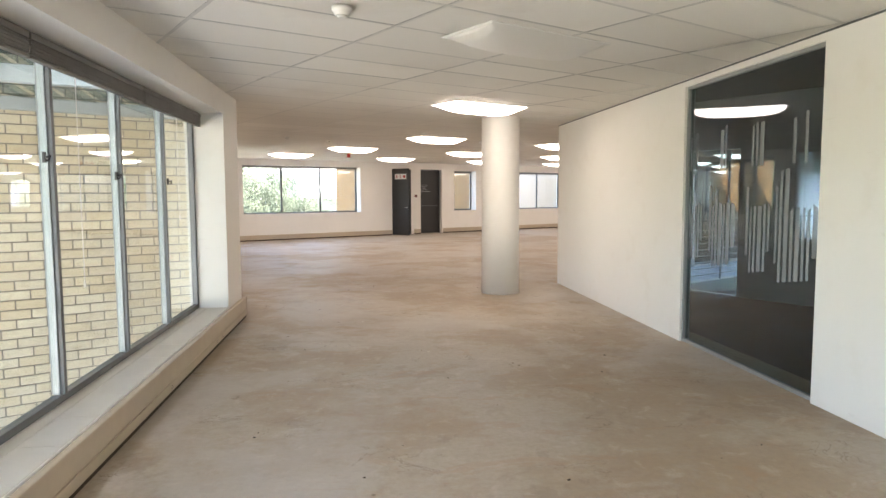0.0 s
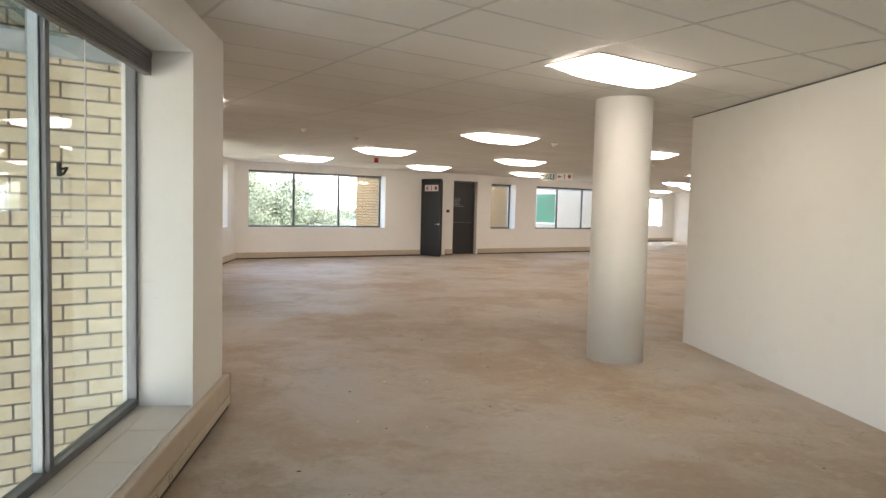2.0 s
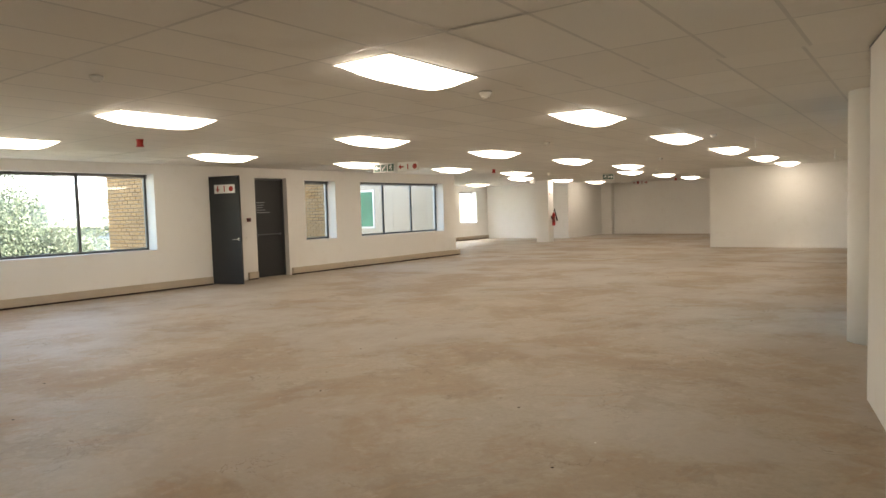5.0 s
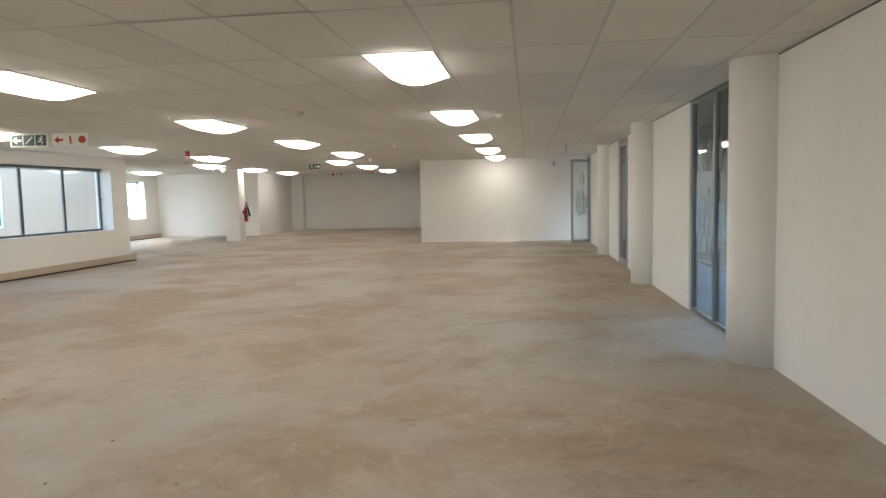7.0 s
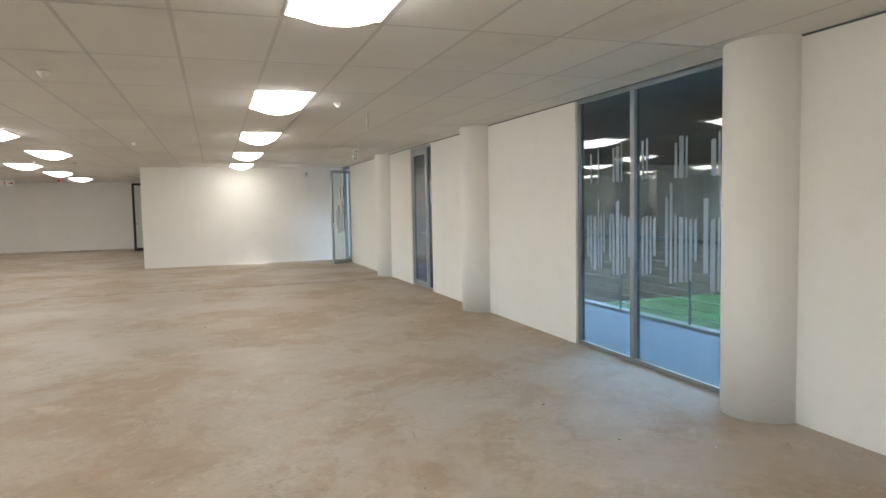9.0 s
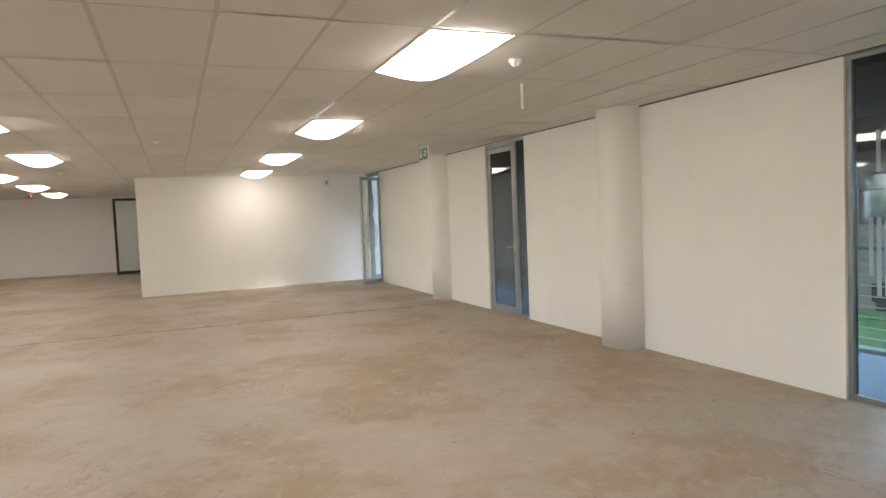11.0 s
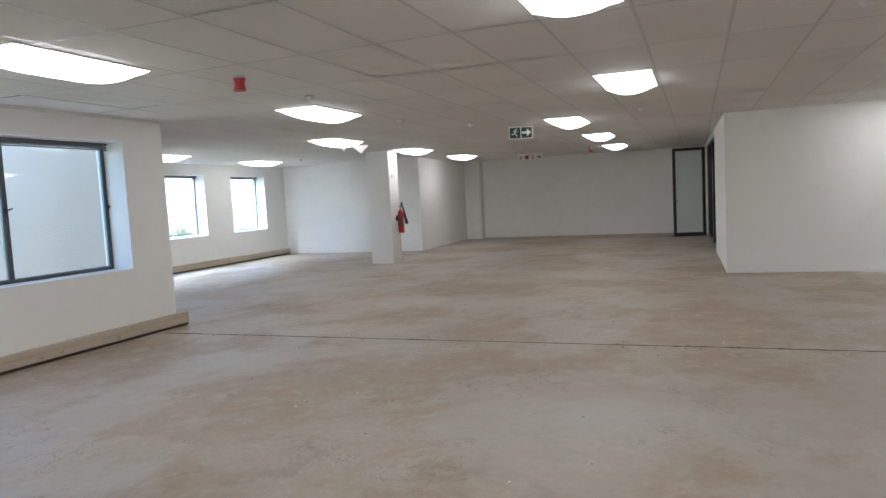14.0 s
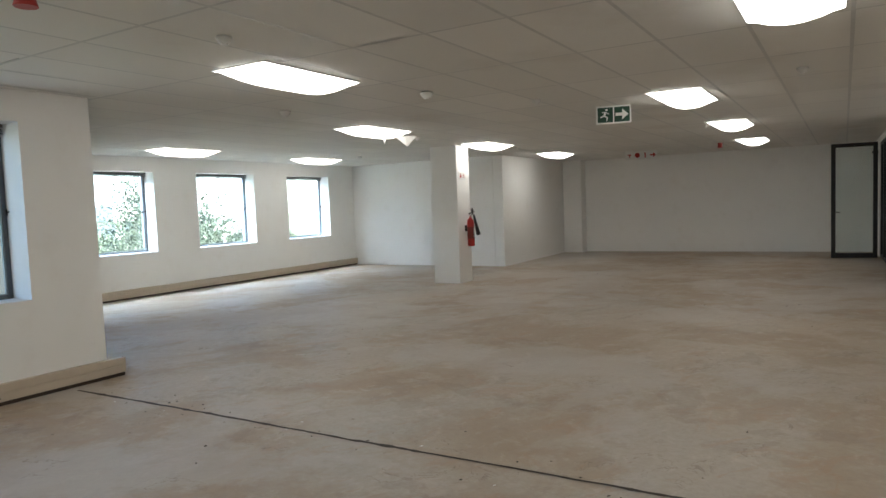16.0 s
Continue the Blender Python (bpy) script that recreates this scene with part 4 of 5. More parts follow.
part("push_bar", bm, M_DARKF, ed, "dark steel push bar")
for k, (x, wd) in enumerate(((0.10, 0.30), (0.14, 0.24), (0.16, 0.18), (0.12, 0.30), (0.08, 0.46))):
    part("notice_line", boxes((x, -0.0012, 1.86 - 0.062 * k, x + wd, -0.0002, 1.873 - 0.062 * k)), M_ALUL, ed, "pale line of unreadable lettering")
# added black box out of sight behind the closed leaf
single("exit_shell", boxes((7.2, 0.452, 0.0, 8.4, 0.6, 2.55)), M_DARK, FAR, "unseen black box closing the space behind the exit door", "wall", kind="structure")
cp = thing("call_point", FAR @ Matrix.Translation((7.09, 0, 1.45)), "dark red break-glass call point beside the door", "call point")
part("case", boxes((-0.045, -0.05, -0.045, 0.045, -0.001, 0.045), bevel=0.004), M_DRED, cp)
part("window", boxes((-0.025, -0.053, -0.02, 0.025, -0.0505, 0.025)), M_BLACK, cp)
sw = thing("wall_bracket", FAR @ Matrix.Translation((7.03, 0, 1.02)), "small white wall bracket", "bracket")
part("plate", boxes((-0.02, -0.012, -0.03, 0.02, -0.001, 0.03), bevel=0.003), M_WHITE, sw)


# ---- fire extinguisher ----
ex = thing("fire_extinguisher", wing(31.62, 20.94, 0.72), "red carbon dioxide fire extinguisher with black horn hung on the column", "fire extinguisher")
bm = bmesh.new()
lathe(bm, [(0.045, 0.0), (0.068, 0.006), (0.070, 0.03), (0.070, 0.46), (0.062, 0.51), (0.040, 0.545), (0.024, 0.56), (0.022, 0.58)], 28)
part("cylinder", bm, M_RED, ex)
bm = bmesh.new()
lathe(bm, [(0.0704, 0.15), (0.0712, 0.151), (0.0712, 0.38), (0.0704, 0.381)], 28)
part("label_band", bm, M_DRED, ex)
for z, wd in ((0.33, 0.05), (0.29, 0.07), (0.25, 0.06), (0.2, 0.05)):
    part("label_line", boxes((-wd / 2, -0.0735, z, wd / 2, -0.071, z + 0.018)), M_WHITE, ex)
bm = bmesh.new()
cyl(bm, (0, 0, 0.58), (0, 0, 0.63), 0.02, seg=14)
cyl(bm, (-0.03, 0, 0.61), (0.05, 0, 0.61), 0.011, seg=10)
part("valve", bm, M_CHROME, ex)
bm = boxes((-0.012, -0.1, 0.64, 0.012, 0.03, 0.652), (-0.012, -0.09, 0.655, 0.012, 0.03, 0.662), bevel=0.002)
bmesh.ops.rotate(bm, verts=bm.verts, cent=(0, 0, 0.64), matrix=Matrix.Rotation(radians(-20), 3, "X"))
part("squeeze_grip", bm, M_BLACK, ex)
bm = bmesh.new()
tube(bm, [(0.05, 0, 0.61), (0.08, -0.01, 0.66), (0.075, -0.02, 0.72), (0.03, -0.03, 0.745), (-0.01, -0.03, 0.72), (0.0, -0.04, 0.66), (0.06, -0.05, 0.6)], 0.011, 10)
part("hose", bm, M_BLACK, ex)
bm = bmesh.new()
cyl(bm, (0.05, -0.05, 0.62), (0.19, -0.07, 0.22), 0.018, 0.042, 18)
part("horn", bm, M_BLACK, ex, "black discharge horn")
part("bracket", boxes((-0.03, 0.069, 0.3, 0.03, 0.119, 0.42), bevel=0.003), M_BLACK, ex)


# ---- glazed partitions ----
def stripes(bm, x0, x1, rng, y):
    """Frosted vertical bars: hanging bands with stepped feet and slanted heads, and tall groups of three above them."""
    def bar(a, wd, lo, hi, slant=0.0):
        vs = [bm.verts.new(c) for c in ((a, y, lo), (a + wd, y, lo), (a + wd, y, hi + slant), (a, y, hi))]
        us = [bm.verts.new((v.co.x, y + 0.001, v.co.z)) for v in vs]
        bm.faces.new(vs[::-1])
        bm.faces.new(us)
        for i in range(4):
            k = (i + 1) % 4
            bm.faces.new((vs[i], vs[k], us[k], us[i]))

    x = x0 + 0.04
    while x < x1 - 0.06:
        foot, top = 0.80 + 0.05 * rng.random(), 1.44
        n = rng.choice((6, 7, 8))
        for i in range(n):
            wd = rng.choice((0.026, 0.034, 0.034, 0.055))
            if x + wd > x1 - 0.02:
                break
            rise = 0.16 if i in (0, n - 1) else 0.0
            bar(x, wd, foot + rise + 0.012 * (n - i), top + rng.choice((0.0, 0.0, 0.16, 0.3)) * (i > 1), rng.choice((0.0, 0.03, -0.03)))
            if i in (2, 3, 4) and rng.random() < 0.75:
                bar(x, wd, 1.78, 2.16 - 0.02 * i + 0.05 * rng.random())
            x += wd + 0.027
        x += rng.choice((0.05, 0.11, 0.16))
    bmesh.ops.recalc_face_normals(bm, faces=bm.faces)


def glazing(m, opening, splits, label, frame_mat, film_seed=None, fw=0.045, name="glazed_partition", glass=None):
    x0, x1, z0, z1 = opening
    ob = thing(name, m @ Matrix.Translation((x0, -0.085, z0)), label, "glazing", kind="structure")
    w, h = x1 - x0, z1 - z0
    part("frame", boxes((0.001, 0, 0.002, w - 0.001, 0.06, fw), (0.001, 0, h - fw, w - 0.001, 0.06, h - 0.001), (0.001, 0, fw, fw, 0.06, h - fw), (w - fw, 0, fw, w - 0.001, 0.06, h - fw), bevel=0.003), frame_mat, ob)
    xs = [0] + [s - x0 for s in splits] + [w]
    for x in xs[1:-1]:
        part("mullion", boxes((x - 0.035, -0.004, fw, x + 0.035, 0.064, h - fw), bevel=0.004), frame_mat, ob)
    for i, (a, b) in enumerate(zip(xs, xs[1:])):
        a, b = a + (fw if i == 0 else 0.036), b - (fw if i == len(xs) - 2 else 0.036)
        g = part("pane", boxes((a, 0.026, fw, b, 0.034, h - fw)), glass or M_TINT, ob)
        if film_seed is not None:
            bm = bmesh.new()
            stripes(bm, a, b, random.Random(film_seed + i), 0.036)
            part("frosted_film", bm, M_FROST, ob, "frosted vertical stripes on the glass")
    return ob


glazing(RIGHT, GLC, [], "full-height tinted glass panel in a slim grey frame", M_ALUL, 21, 0.03)
glazing(PART, GLA, [4.17], "two full-height tinted glass panels in grey aluminium", M_ALU, 31)
sl = glazing(PART, (GLB[0], GLB[0] + 0.36, 0, 2.68), [], "narrow glass sidelight in grey aluminium", M_ALUL, None, 0.04, glass=M_DIMROOM)


def glass_door(m, width, height, label, frame_mat, name="glass_door", film=None, fw=0.075, lever_mat=None, glass=None):
    ob = thing(name, m, label, "door")
    part("stile", boxes((0, 0, 0.012, fw, 0.042, height), bevel=0.003), frame_mat, ob)
    part("stile", boxes((width - fw, 0, 0.012, width, 0.042, height), bevel=0.003), frame_mat, ob)
    part("bottom_rail", boxes((fw + 0.0005, 0, 0.012, width - fw - 0.0005, 0.042, 0.012 + fw * 1.3), bevel=0.003), frame_mat, ob)
    part("top_rail", boxes((fw + 0.0005, 0, height - fw, width - fw - 0.0005, 0.042, height), bevel=0.003), frame_mat, ob)
    part("pane", boxes((fw, 0.017, 0.012 + fw * 1.3, width - fw, 0.023, height - fw)), glass or M_GLASS, ob)
    if film is not None:
        bm = bmesh.new()
        stripes(bm, fw + 0.05, width - fw - 0.05, random.Random(film), 0.0245)
        part("frosted_film", bm, M_FROST, ob, "frosted vertical stripes on the glass")
    bm = boxes((width - fw * 0.75, -0.006, 0.98, width - fw * 0.25, 0.048, 1.12), bevel=0.003)
    lever(bm, width - fw * 0.5, -0.004, 1.05, -1, -0.05)
    lever(bm, width - fw * 0.5, 0.046, 1.05, -1, 0.05)
    part("handle", bm, lever_mat or M_CHROME, ob, "lever handle")
    return ob


# closed door beside the sidelight, hung at its far side
dm = PART @ Matrix.Translation((GLB[1] - 0.03, -0.03, 0)) @ Matrix.Rotation(math.pi, 4, "Z")
glass_door(dm, 0.85, 2.60, "closed grey aluminium glass door with frosted stripes", M_ALUL, film=41, glass=M_DIMROOM)
part("door_surround", boxes((10.46, -0.10, 2.61, 11.359, -0.02, 2.679), (11.332, -0.10, 0, 11.359, -0.02, 2.609), bevel=0.002), M_ALUL, tagged(thing("door_surround_frame", PART, "grey aluminium door surround", "door frame", kind="structure")))

# open door at the end of the partition
ha = PART @ Vector((GLD[0] + 0.04, 0.0, 0))
hb = U(27.53, 9.06)
glass_door(along(Vector((ha.x, ha.y, 0)), hb), 0.84, 2.55, "grey aluminium glass door standing wide open", M_ALUL, film=51)
fr = thing("door_surround_frame", PART, "grey aluminium door surround", "door frame", kind="structure")
part("jamb", boxes((GLD[0] + 0.001, -0.105, 0, GLD[0] + 0.05, -0.004, 2.62), bevel=0.002), M_ALU, fr)
part("jamb", boxes((GLD[1] - 0.05, -0.105, 0, GLD[1] - 0.001, -0.004, 2.62), bevel=0.002), M_ALU, fr)
part("head", boxes((GLD[0] + 0.001, -0.105, 2.621, GLD[1] - 0.001, -0.004, 2.679), bevel=0.002), M_ALU, fr)

# black-framed glazing of the small room, with its door open
SIDE = along(BA, BB)
glazing(SIDE, GLK, [5.5, 7.25, 8.1], "black-framed glass front of a small room", M_BLACKF, None, 0.06, glass=M_TINT)
dh = U(37.55, 13.86)
glass_door(along(dh, U(37.42, 14.74)), 0.90, 2.58, "black-framed glass door standing open", M_BLACKF, fw=0.085, lever_mat=M_BLACK)
tv = thing("wall_box_fixture", wing(38.0, 13.82, 2.35), "small black wall bracket", "bracket")
part("arm", boxes((0, 0, 0, 0.06, 0.12, 0.05), bevel=0.004), M_BLACK, tv)


# ---- atrium behind the partition ----
single("walkway", boxes((10.4, 6.75, -0.2, 31.5, 8.34, -0.012)), M_CARPET, wing(0, 0), "blue-grey carpeted walkway behind the glass", "floor", kind="structure")
single("walkway_edge", boxes((10.4, 6.6, -0.28, 31.5, 6.745, 0.03)), M_ALUL, wing(0, 0), "pale edge of the walkway", "trim", kind="structure")
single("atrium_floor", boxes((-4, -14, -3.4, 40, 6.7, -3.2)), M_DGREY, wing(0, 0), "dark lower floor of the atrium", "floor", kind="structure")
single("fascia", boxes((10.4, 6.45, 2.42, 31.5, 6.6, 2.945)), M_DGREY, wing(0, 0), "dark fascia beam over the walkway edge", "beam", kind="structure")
single("turf_deck", boxes((11.5, 2.2, -0.9, 20.5, 6.3, -0.36)), M_TURF, wing(0, 0), "green artificial turf on a raised deck", "turf", kind="structure")
bn = thing("lounge_bench", wing(11.8, 1.3, -0.36), "long dark upholstered bench at the edge of the turf", "bench")
part("seat", boxes((0, 0, 0.12, 8.4, 0.75, 0.45), bevel=0.03), M_BLACK, bn)
part("backrest", boxes((0, -0.16, 0.12, 8.4, -0.002, 0.95), bevel=0.03), M_BLACK, bn)
part("plinth", boxes((0.05, 0.02, -0.6, 8.35, 0.7, 0.118)), M_DGREY, bn)
RL0 = [(18.0, 34.0, 17.2, 19.6)]
bm = wall_mesh(48, 22.4, -0.1, RL0)
single("atrium_ceiling", bm, M_DGREY, wing(-6, -14.2, 2.95) @ Matrix.Rotation(radians(-90), 4, "X"), "dark grey ceiling over the atrium with a roof light", "ceiling", kind="structure")
single("roof_light_sheet", boxes((12.0, 3.0, 2.97, 28.0, 5.4, 2.98)), M_OPAL, wing(0, 0), "opal roof light sheet over the atrium edge", "roof light", kind="structure")
AW = [(2.4 + 2.3 * k, 3.5 + 2.3 * k, 0.75, 1.8) for k in range(14)]
single("wall_atrium", wall_mesh(46, 3.0, -0.3, AW, z0=-3.4), M_PLASTER, along(U(-5, -6.0), U(41, -6.0)), "far plastered wall of the atrium with windows", "wall", kind="structure")
for k, (a, b, c, d) in enumerate(AW):
    aw = thing("atrium_window", along(U(-5, -6.0), U(41, -6.0)) @ Matrix.Translation((a, -0.2, c)), "small window in the far atrium wall with an added dimming tint", "window", kind="structure")
    part("window_frame", boxes((0, 0, 0, b - a, 0.05, 0.04), (0, 0, d - c - 0.04, b - a, 0.05, d - c), (0, 0, 0.04, 0.04, 0.05, d - c - 0.04), (b - a - 0.04, 0, 0.04, b - a, 0.05, d - c - 0.04)), M_DARKF, aw)
    part("pane", boxes((0.04, 0.02, 0.04, b - a - 0.04, 0.026, d - c - 0.04)), M_DIM, aw).visible_shadow = False
single("wall_walkway_end", wall_mesh(2.6, 3.0, -0.12), M_WALL, along(U(30.3, 5.6), U(30.3, 8.2)), "white end wall of the walkway", "wall", kind="structure")
single("wall_atrium_side", wall_mesh(14.3, 3.0, -0.3, z0=-3.4), M_PLASTER, along(U(31.6, -6.2), U(31.6, 8.1)), "plastered side wall of the atrium", "wall", kind="structure")
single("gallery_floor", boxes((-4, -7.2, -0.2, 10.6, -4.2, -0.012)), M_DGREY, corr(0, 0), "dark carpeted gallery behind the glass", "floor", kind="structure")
# added walls keep the atrium's sky and turf out of the corridor glass
single("wall_gallery_cross", wall_mesh(14.0, 3.0, -0.12, [(9.0, 10.6, 0.9, 2.1), (11.4, 12.3, 0.0, 2.2)], z0=-3.4), M_WALL, along(U(10.4, -5.9), U(10.4, 8.1)), "added white wall closing the end of the gallery, with openings", "wall", kind="structure")
single("wall_gallery", wall_mesh(14.0, 3.0, -0.12, z0=-3.4), M_DGREY, along(C(-4.5, 7.25), C(9.5, 7.25)), "added dark wall shutting daylight out of the gallery", "wall", kind="structure")


def railing(m, length, name="balustrade"):
    rl = thing(name, m, "steel balustrade with horizontal rods and round handrail", "balustrade")
    k = 0
    while k * 1.45 <= length:
        part("post", boxes((k * 1.45 - 0.02, -0.008, 0, k * 1.45 + 0.02, 0.008, 1.02), bevel=0.002), M_ALU, rl)
        k += 1
    for j in range(8):
        bm = bmesh.new()
        cyl(bm, (0, 0, 0.10 + 0.11 * j), (length, 0, 0.10 + 0.11 * j), 0.006, seg=8)
        part("rod", bm, M_SILL, rl)
    bm = bmesh.new()
    cyl(bm, (-0.02, 0, 1.04), (length + 0.02, 0, 1.04), 0.022, seg=14)
    part("handrail", bm, M_ALU, rl)


railing(wing(10.5, 6.68, 0.03), 20.8)
railing(corr(-3.6, 6.6, 0.0), 12.0)
for u, v in ((14.6, 7.4), (17.5, 7.4), (21.6, 7.4), (11.8, 7.4), (9.0, 6.2), (7.6, 4.0)):
    dl = thing("downlight", wing(u, v, 2.95), "small round recessed ceiling downlight", "downlight", "downlights")
    bm = bmesh.new()
    lathe(bm, [(0.075, -0.006), (0.08, -0.004), (0.08, -0.0005)], 24)
    part("trim_ring", bm, M_WHITE, dl)
    bm = bmesh.new()
    lathe(bm, [(0.055, -0.009), (0.06, -0.0065)], 20)
    part("lens", bm, M_LAMP, dl)


# ---- outside ----
bm = bmesh.new()
size = 2200
vs = [bm.verts.new((x, y, -4.2)) for x, y in ((-size, -size), (size, -size), (size, size), (-size, size))]
bm.faces.new(vs)
single("ground", bm, M_GRASS, Matrix(), "patchy lawn and garden round the building", "ground", kind="structure")


# unseen pale slabs, added to reflect sunlight up into the windows
single("paving", boxes((-30, 0.6, -4.25, 45, 9.0, -4.18)), M_PAVE, FAR, "unseen pale paving added beside the building to bounce sunlight", "pavement", kind="structure")
single("court_paving", boxes((-20, 1.2, -4.25, 14, 16, -4.18)), M_PAVE, CORR, "unseen pale paving added in the court to bounce sunlight", "pavement", kind="structure")


def brick_wall(name, m, length, z0, z1, label, pieces=300, far=False):
    """Stretcher bond on a mortar slab; the brick face looks along -y of the frame."""
    ob = thing(name, m, label, "brick wall", kind="structure")
    part("mortar_bed", boxes((0, 0.010, z0, length, 0.075, z1)), M_MORTAR, ob)
    bw, bh, j = 0.256, 0.084, 0.015
    full = boxes((0, -0.004, 0, bw, 0.02, bh), bevel=0.003)
    me = bpy.data.meshes.new("brick")
    full.to_mesh(me)
    full.free()
    me.materials.append(M_BRICK)
    rest = bmesh.new()
    spots = []
    rows = int((z1 - z0) / (bh + j))
    for r in range(rows):
        x = -((bw + j) / 2 if r % 2 else 0)
        while x < length:
            spots.append((x, z0 + r * (bh + j) + j / 2))
            x += bw + j
    rng = random.Random(len(name) + rows)
    single_spots = [s for s in spots if s[0] >= 0 and s[0] + bw <= length]
    near = set(sorted(single_spots, key=lambda s: abs(s[1] - 1.35) + 0.3 * s[0])[:pieces])
    for s in spots:
        dy = rng.uniform(-0.002, 0.002)
        if s in near:
            b = new("brick", me)
            b.parent = ob
            b.location = (s[0], dy, s[1])
        else:
            a, e = max(0, s[0]), min(length, s[0] + bw)
            if e - a > 0.02:
                box(rest, a, -0.004 + dy, s[1], e, 0.02 + dy, s[1] + bh)
    if rest.verts:
        p = part("bricks", rest, M_BRICK, ob)
        tagged(p, kind="stuff")
    return ob


# brick face of the projecting part, seen through the corridor window
ba = C(8.20, -2.18) + Vector((CA, SA, 0)) * 1.05
bb = ba - Vector((CA, SA, 0)) * 3.4
brick_wall("brick_face", along(bb, ba), 3.4, -1.2, 3.2, "pale yellow face-brick outer wall")
single("coping", boxes((-0.1, -0.06, 3.2, 3.5, 0.35, 3.3), bevel=0.01), M_PLASTER, along(bb, ba), "pale coping on the brick wall", "trim", kind="structure")

# lean-to canopy of pale translucent sheet on steel beams over the court
def canopy_z(p, q):
    wall_p = 8.20 + 0.55 * (q + 2.18)
    return 2.50 + 0.16 * (wall_p - p)


bm = bmesh.new()
for k in range(30):
    q0, q1 = -1.32 - 0.12 * k, -1.32 - 0.12 * (k + 1)
    top = 0.035 * (k % 2)
    row = []
    for q in (q0, q1):
        pw = 8.16 + 0.55 * (q + 2.18)
        row += [C(pw, q, canopy_z(pw, q) + top), C(0.2, q, canopy_z(0.2, q) + top)]
    bm.faces.new([bm.verts.new(v) for v in (row[0], row[1], row[3], row[2])])
bmesh.ops.solidify(bm, geom=bm.faces[:], thickness=0.004)
single("canopy_roof", bm, M_POLY, Matrix(), "pale translucent ribbed canopy sheet", "canopy")
for k in range(4):
    p0 = 7.0 - 1.1 * k
    a, b = C(p0 + 0.2, -1.35), C(p0 - 1.4, -4.9)
    single("canopy_beam", boxes((0, -0.045, -0.15, (b - a).length, 0.045, 0), bevel=0.006), M_ROOF, along(a, b, canopy_z(p0, -2.18) - 0.03), "pale blue-grey steel canopy beam", "beam", "canopy beams")
single("canopy_gutter", boxes((0, -0.10, 2.40, 3.4, -0.006, 2.53), bevel=0.01), M_ROOF, along(bb, ba), "pale steel gutter along the brick wall", "gutter")

# brick piers between the windows
def pier(m, x, length, thick=0.42):
    ob = thing("brick_pier", m @ Matrix.Translation((x, 0.46, 0)), "projecting yellow face-brick pier outside", "brick pier", "brick piers", "structure")
    part("core", boxes((0.012, 0, -4.2, thick - 0.012, length - 0.012, 4.0)), M_MORTARSHADE, ob)
    rng = random.Random(int(x * 10))
    bm = bmesh.new()
    bh, j, bw = 0.072, 0.017, 0.222
    for r in range(20, 92):
        z = -2.2 + (r - 20) * (bh + j)
        y = 0.0 if r % 2 else -(bw + j) / 2
        while y < length:
            a, e = max(0.0, y), min(length, y + bw)
            if e - a > 0.03:
                dx = rng.uniform(-0.002, 0.002)
                box(bm, dx, a, z, 0.02, e, z + bh)
                box(bm, thick - 0.02, a, z, thick + dx, e, z + bh)
            y += bw + j
        for a, e in ((0.02, thick / 2 - 0.006), (thick / 2 + 0.006, thick - 0.02)):
            box(bm, a, length - 0.02, z, e, length, z + bh)
    p = part("bricks", bm, M_BRICKSHADE, ob)
    tagged(p, kind="stuff")


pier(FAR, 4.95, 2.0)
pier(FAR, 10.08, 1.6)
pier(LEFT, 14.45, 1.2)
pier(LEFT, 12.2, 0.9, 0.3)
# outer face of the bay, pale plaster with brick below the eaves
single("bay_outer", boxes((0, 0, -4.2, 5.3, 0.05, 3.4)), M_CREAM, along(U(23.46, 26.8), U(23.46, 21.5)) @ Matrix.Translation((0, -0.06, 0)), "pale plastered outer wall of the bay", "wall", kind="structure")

bw = thing("bay_side_window", along(U(23.46, 26.8), U(23.46, 21.5)) @ Matrix.Translation((1.35, -0.075, 0.95)), "white-framed window in the plastered bay, its tree reflection painted green", "window", kind="structure")
part("window_frame", boxes((0, -0.02, 0, 1.3, 0.012, 0.07), (0, -0.02, 1.33, 1.3, 0.012, 1.4), (0, -0.02, 0.07, 0.07, 0.012, 1.33), (1.23, -0.02, 0.07, 1.3, 0.012, 1.33), bevel=0.004), M_SILL, bw)
# the trees' reflection is in this pane's colour
part("pane", boxes((0.07, -0.004, 0.07, 1.23, 0.006, 1.33)), M_TREEREFL, bw, "pane painted green as the reflection of trees")

# neighbouring white building with a sloping parapet
hs = thing("neighbour_building", FAR @ Matrix.Translation((11.8, 22.0, -4.2)), "white plastered neighbouring building with a blue-grey gate", "building")
part("wall", boxes((0, 0, 0, 14, 9, 5.35)), M_WALL, hs)
bm = bmesh.new()
prof = [(-0.4, 5.4), (-0.4, 6.7), (4.2, 8.6), (14.4, 8.6), (14.4, 5.4)]
a = [bm.verts.new((x, -0.5, z)) for x, z in prof]
b = [bm.verts.new((x, 9.4, z)) for x, z in prof]
bm.faces.new(a)
bm.faces.new(b[::-1])
for i in range(len(prof)):
    k = (i + 1) % len(prof)
    bm.faces.new((a[k], a[i], b[i], b[k]))
bmesh.ops.recalc_face_normals(bm, faces=bm.faces)
part("roof", bm, M_WALL, hs)
part("gate", boxes((0.9, -0.06, 0, 6.2, -0.002, 5.33)), M_BLUE, hs)
for x in (7.0, 9.2, 11.4):
    wn = part("window", boxes((x, -0.03, 2.0, x + 1.4, -0.003, 3.6)), M_DARKF, hs)
    part("pane", boxes((x + 0.08, -0.035, 2.08, x + 1.32, -0.0305, 3.52)), M_GLASS, wn)


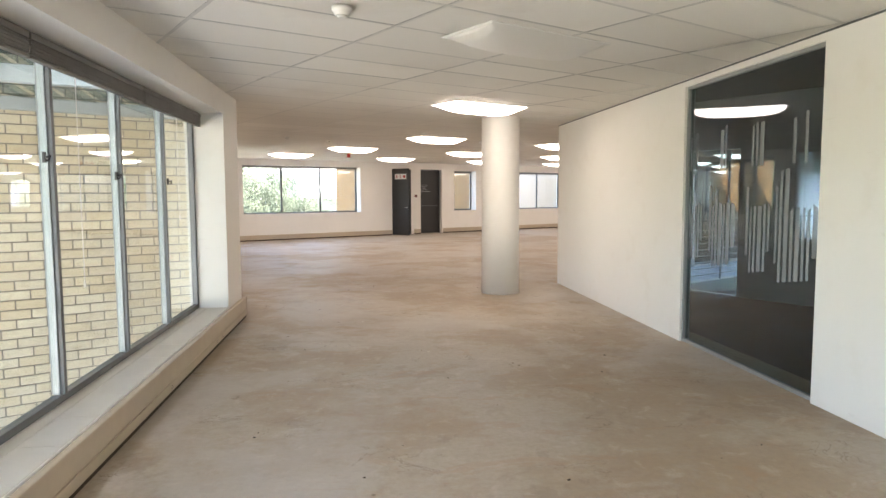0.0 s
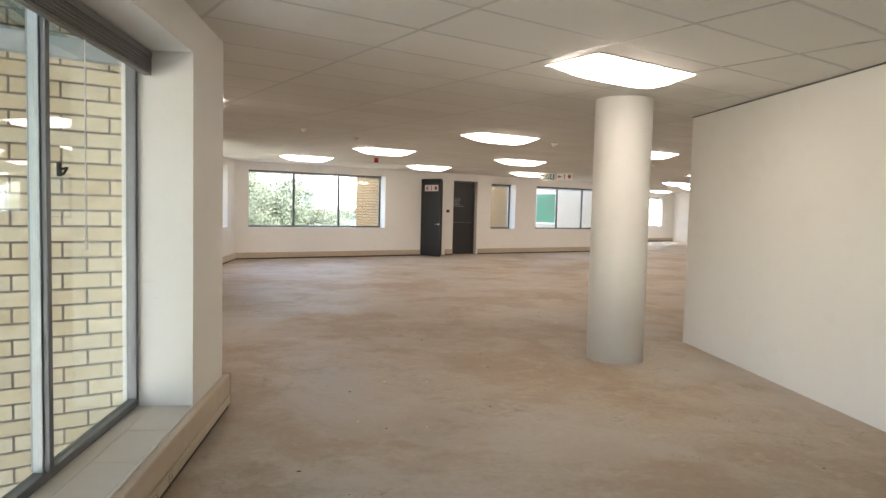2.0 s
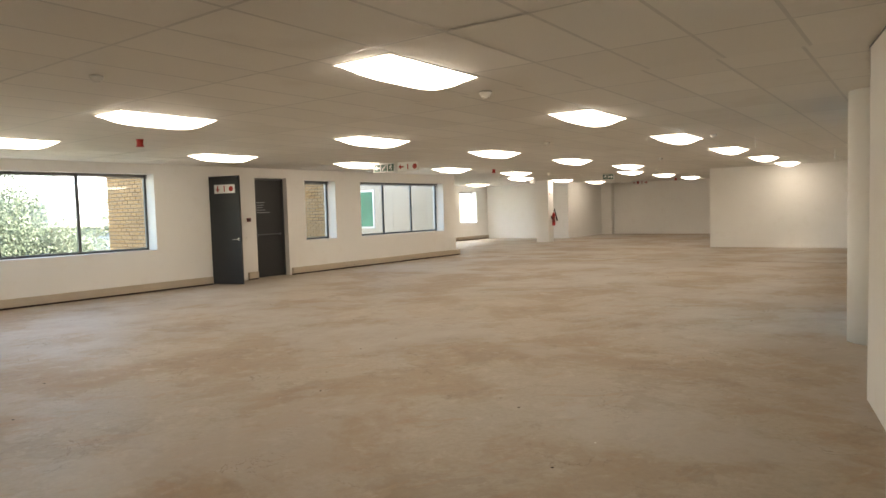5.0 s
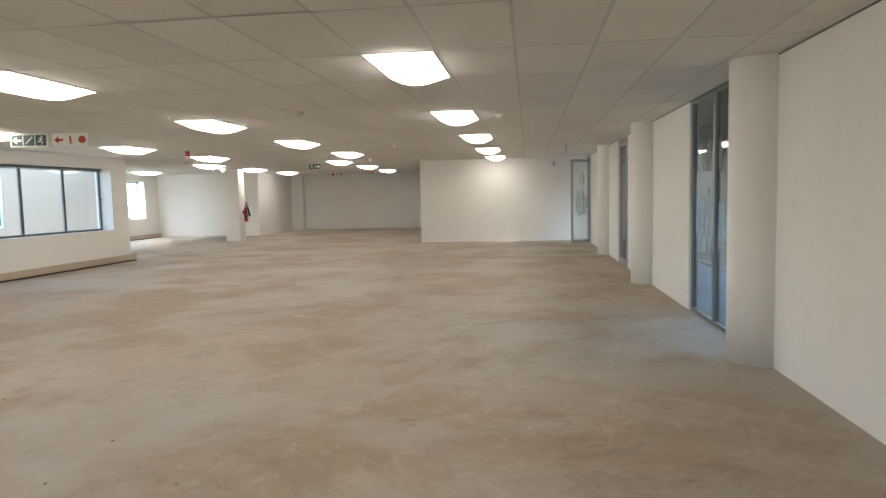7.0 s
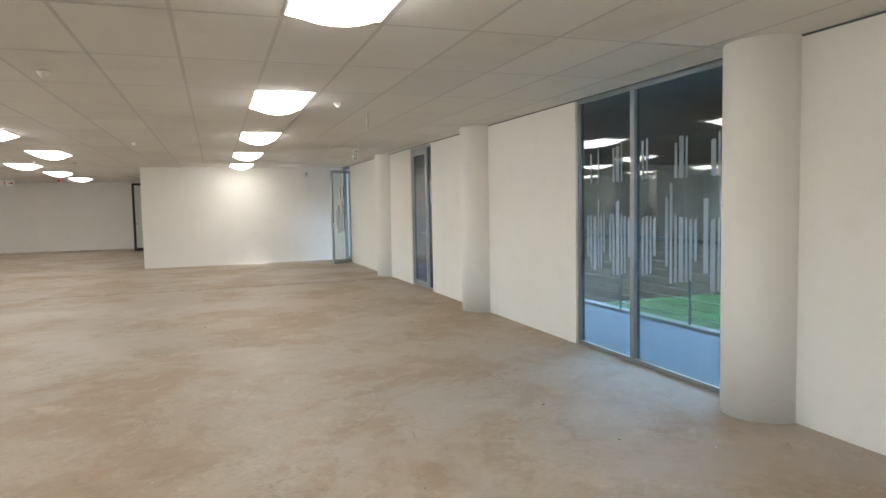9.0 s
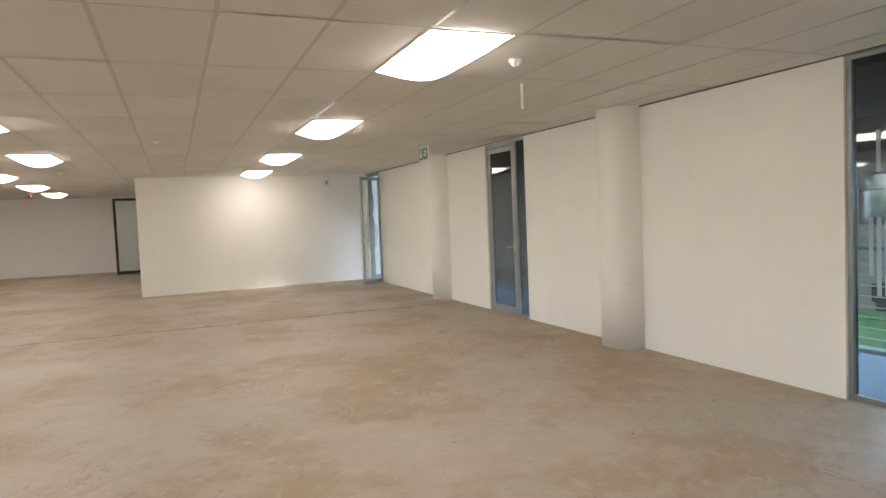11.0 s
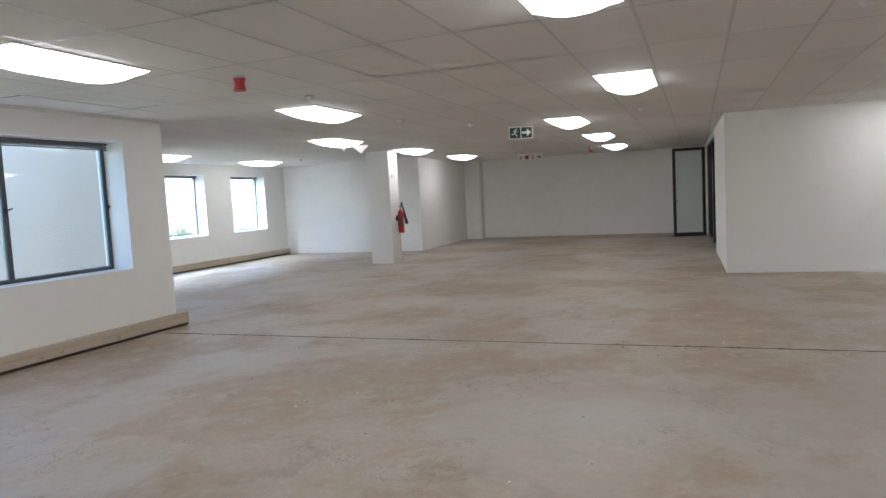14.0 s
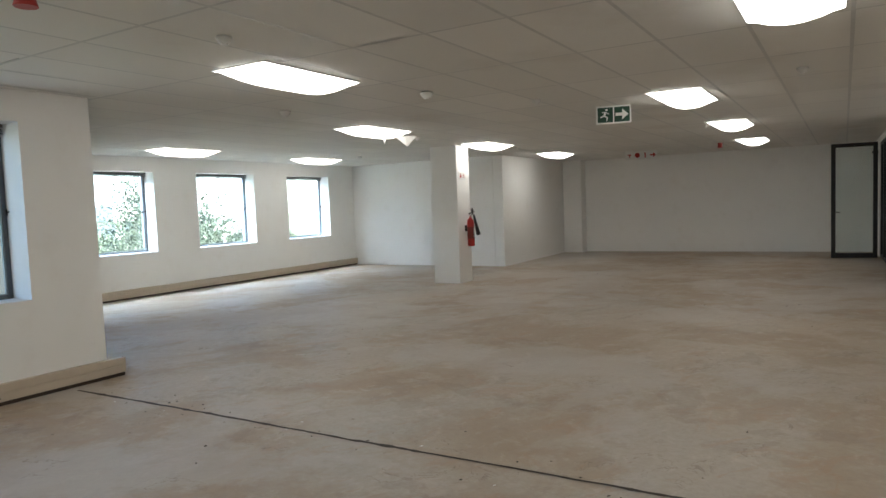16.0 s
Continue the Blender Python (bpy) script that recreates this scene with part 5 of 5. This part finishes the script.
copy_thing(hs, FAR @ Matrix.Translation((44, 46, -4.2)))


# ---- trees ----
def tree(m, height, spread, seed, leaves=2600, name="tree"):
    rng = random.Random(seed)
    ob = thing(name, m, "leafy garden tree with a dense green crown", "tree", "garden trees")
    bm = bmesh.new()
    tips = []
    top = height * 0.45
    cyl(bm, (0, 0, 0), (0.05, 0.03, top), height * 0.028, height * 0.018, 10)
    for k in range(9):
        a = k * 2.4 + rng.uniform(-0.3, 0.3)
        z = top * rng.uniform(0.6, 1.0)
        r = spread * rng.uniform(0.5, 0.95)
        e = Vector((r * math.cos(a), r * math.sin(a), height * rng.uniform(0.5, 0.95)))
        mid = Vector((e.x * 0.45, e.y * 0.45, (z + e.z) / 2 + 0.2))
        cyl(bm, (0.05, 0.03, z), mid, height * 0.012, height * 0.008, 7)
        cyl(bm, mid, e, height * 0.008, height * 0.003, 6)
        tips += [mid, e, (mid + e) / 2]
        for _ in range(2):
            tips.append(e + Vector((rng.gauss(0, 0.4), rng.gauss(0, 0.4), rng.gauss(0, 0.4))))
    part("trunk", bm, M_BARK, ob)
    verts, faces = [], []
    for _ in range(leaves):
        c = rng.choice(tips)
        p = c + Vector((rng.gauss(0, 1), rng.gauss(0, 1), rng.gauss(0, 0.8))) * spread * 0.17
        s = rng.uniform(0.03, 0.085)
        n1 = Vector((rng.gauss(0, 1), rng.gauss(0, 1), rng.gauss(0, 1))).normalized()
        n2 = n1.orthogonal().normalized() * s
        n1 = n1 * s * 0.55
        b = len(verts)
        verts += [p + n2, p + n1, p - n2, p - n1]
        faces.append((b, b + 1, b + 2, b + 3))
    me = bpy.data.meshes.new("crown")
    me.from_pydata([tuple(v) for v in verts], [], faces)
    me.materials.append(M_LEAF)
    cr = new("crown", me)
    cr.parent = ob
    return ob


t1 = tree(FAR @ Matrix.Translation((2.0, 15.0, -4.2)), 8.0, 3.6, 1, 34000)
for x, y, s, r in ((9.2, 16.5, 0.84, 15), (6.5, 19.0, 0.95, 40), (-3.0, 16.0, 1.1, 100), (8.8, 26.0, 1.1, 200), (-7.0, 22.0, 1.2, 310), (4.5, 13.6, 0.62, 60), (7.6, 20.6, 0.8, 290), (22.5, 11.5, 0.75, 20), (25.2, 15.5, 0.9, 75), (40.0, 27.0, 0.58, 140), (46.0, 31.0, 0.60, 220), (34.0, 27.0, 0.52, 260)):
    copy_thing(t1, FAR @ Matrix.Translation((x, y, -4.2)) @ Matrix.Rotation(radians(r), 4, "Z") @ Matrix.Scale(s, 4))


# ---- crumbs, chips and paper bits on the floor ----
def debris(name, material, count, seed, lo, hi, label):
    rng = random.Random(seed)
    verts, faces = [], []
    for _ in range(count):
        if rng.random() < 0.3:
            c = C(rng.uniform(0.5, 12), rng.uniform(-0.5, 3.2))
        else:
            c = U(rng.uniform(5, 34), rng.uniform(8.9, 20.4))
        if rng.random() < 0.25:
            c = U(23.44 + rng.gauss(0, 0.12), rng.uniform(9, 20.5))
        s = rng.uniform(lo, hi)
        k, n = len(verts), rng.choice((4, 5, 6))
        a0 = rng.random() * 6.28
        ring = [(c.x + s * rng.uniform(0.5, 1.2) * math.cos(a0 + 6.283 * i / n), c.y + s * rng.uniform(0.3, 1.0) * math.sin(a0 + 6.283 * i / n)) for i in range(n)]
        verts += [(x, y, 0.001) for x, y in ring] + [(c.x, c.y, 0.002 + s * rng.uniform(0.15, 0.4))]
        faces += [(k + i, k + (i + 1) % n, k + n) for i in range(n)]
    me = bpy.data.meshes.new(name)
    me.from_pydata(verts, [], faces)
    me.materials.append(material)
    tagged(new(name, me), label, "debris", kind="stuff")


debris("floor_debris", M_CRACK, 260, 4, 0.006, 0.017, "small dark crumbs and chips scattered on the concrete")
debris("paper_chips", M_WHITE, 60, 9, 0.006, 0.016, "small pale chips of plaster on the concrete")
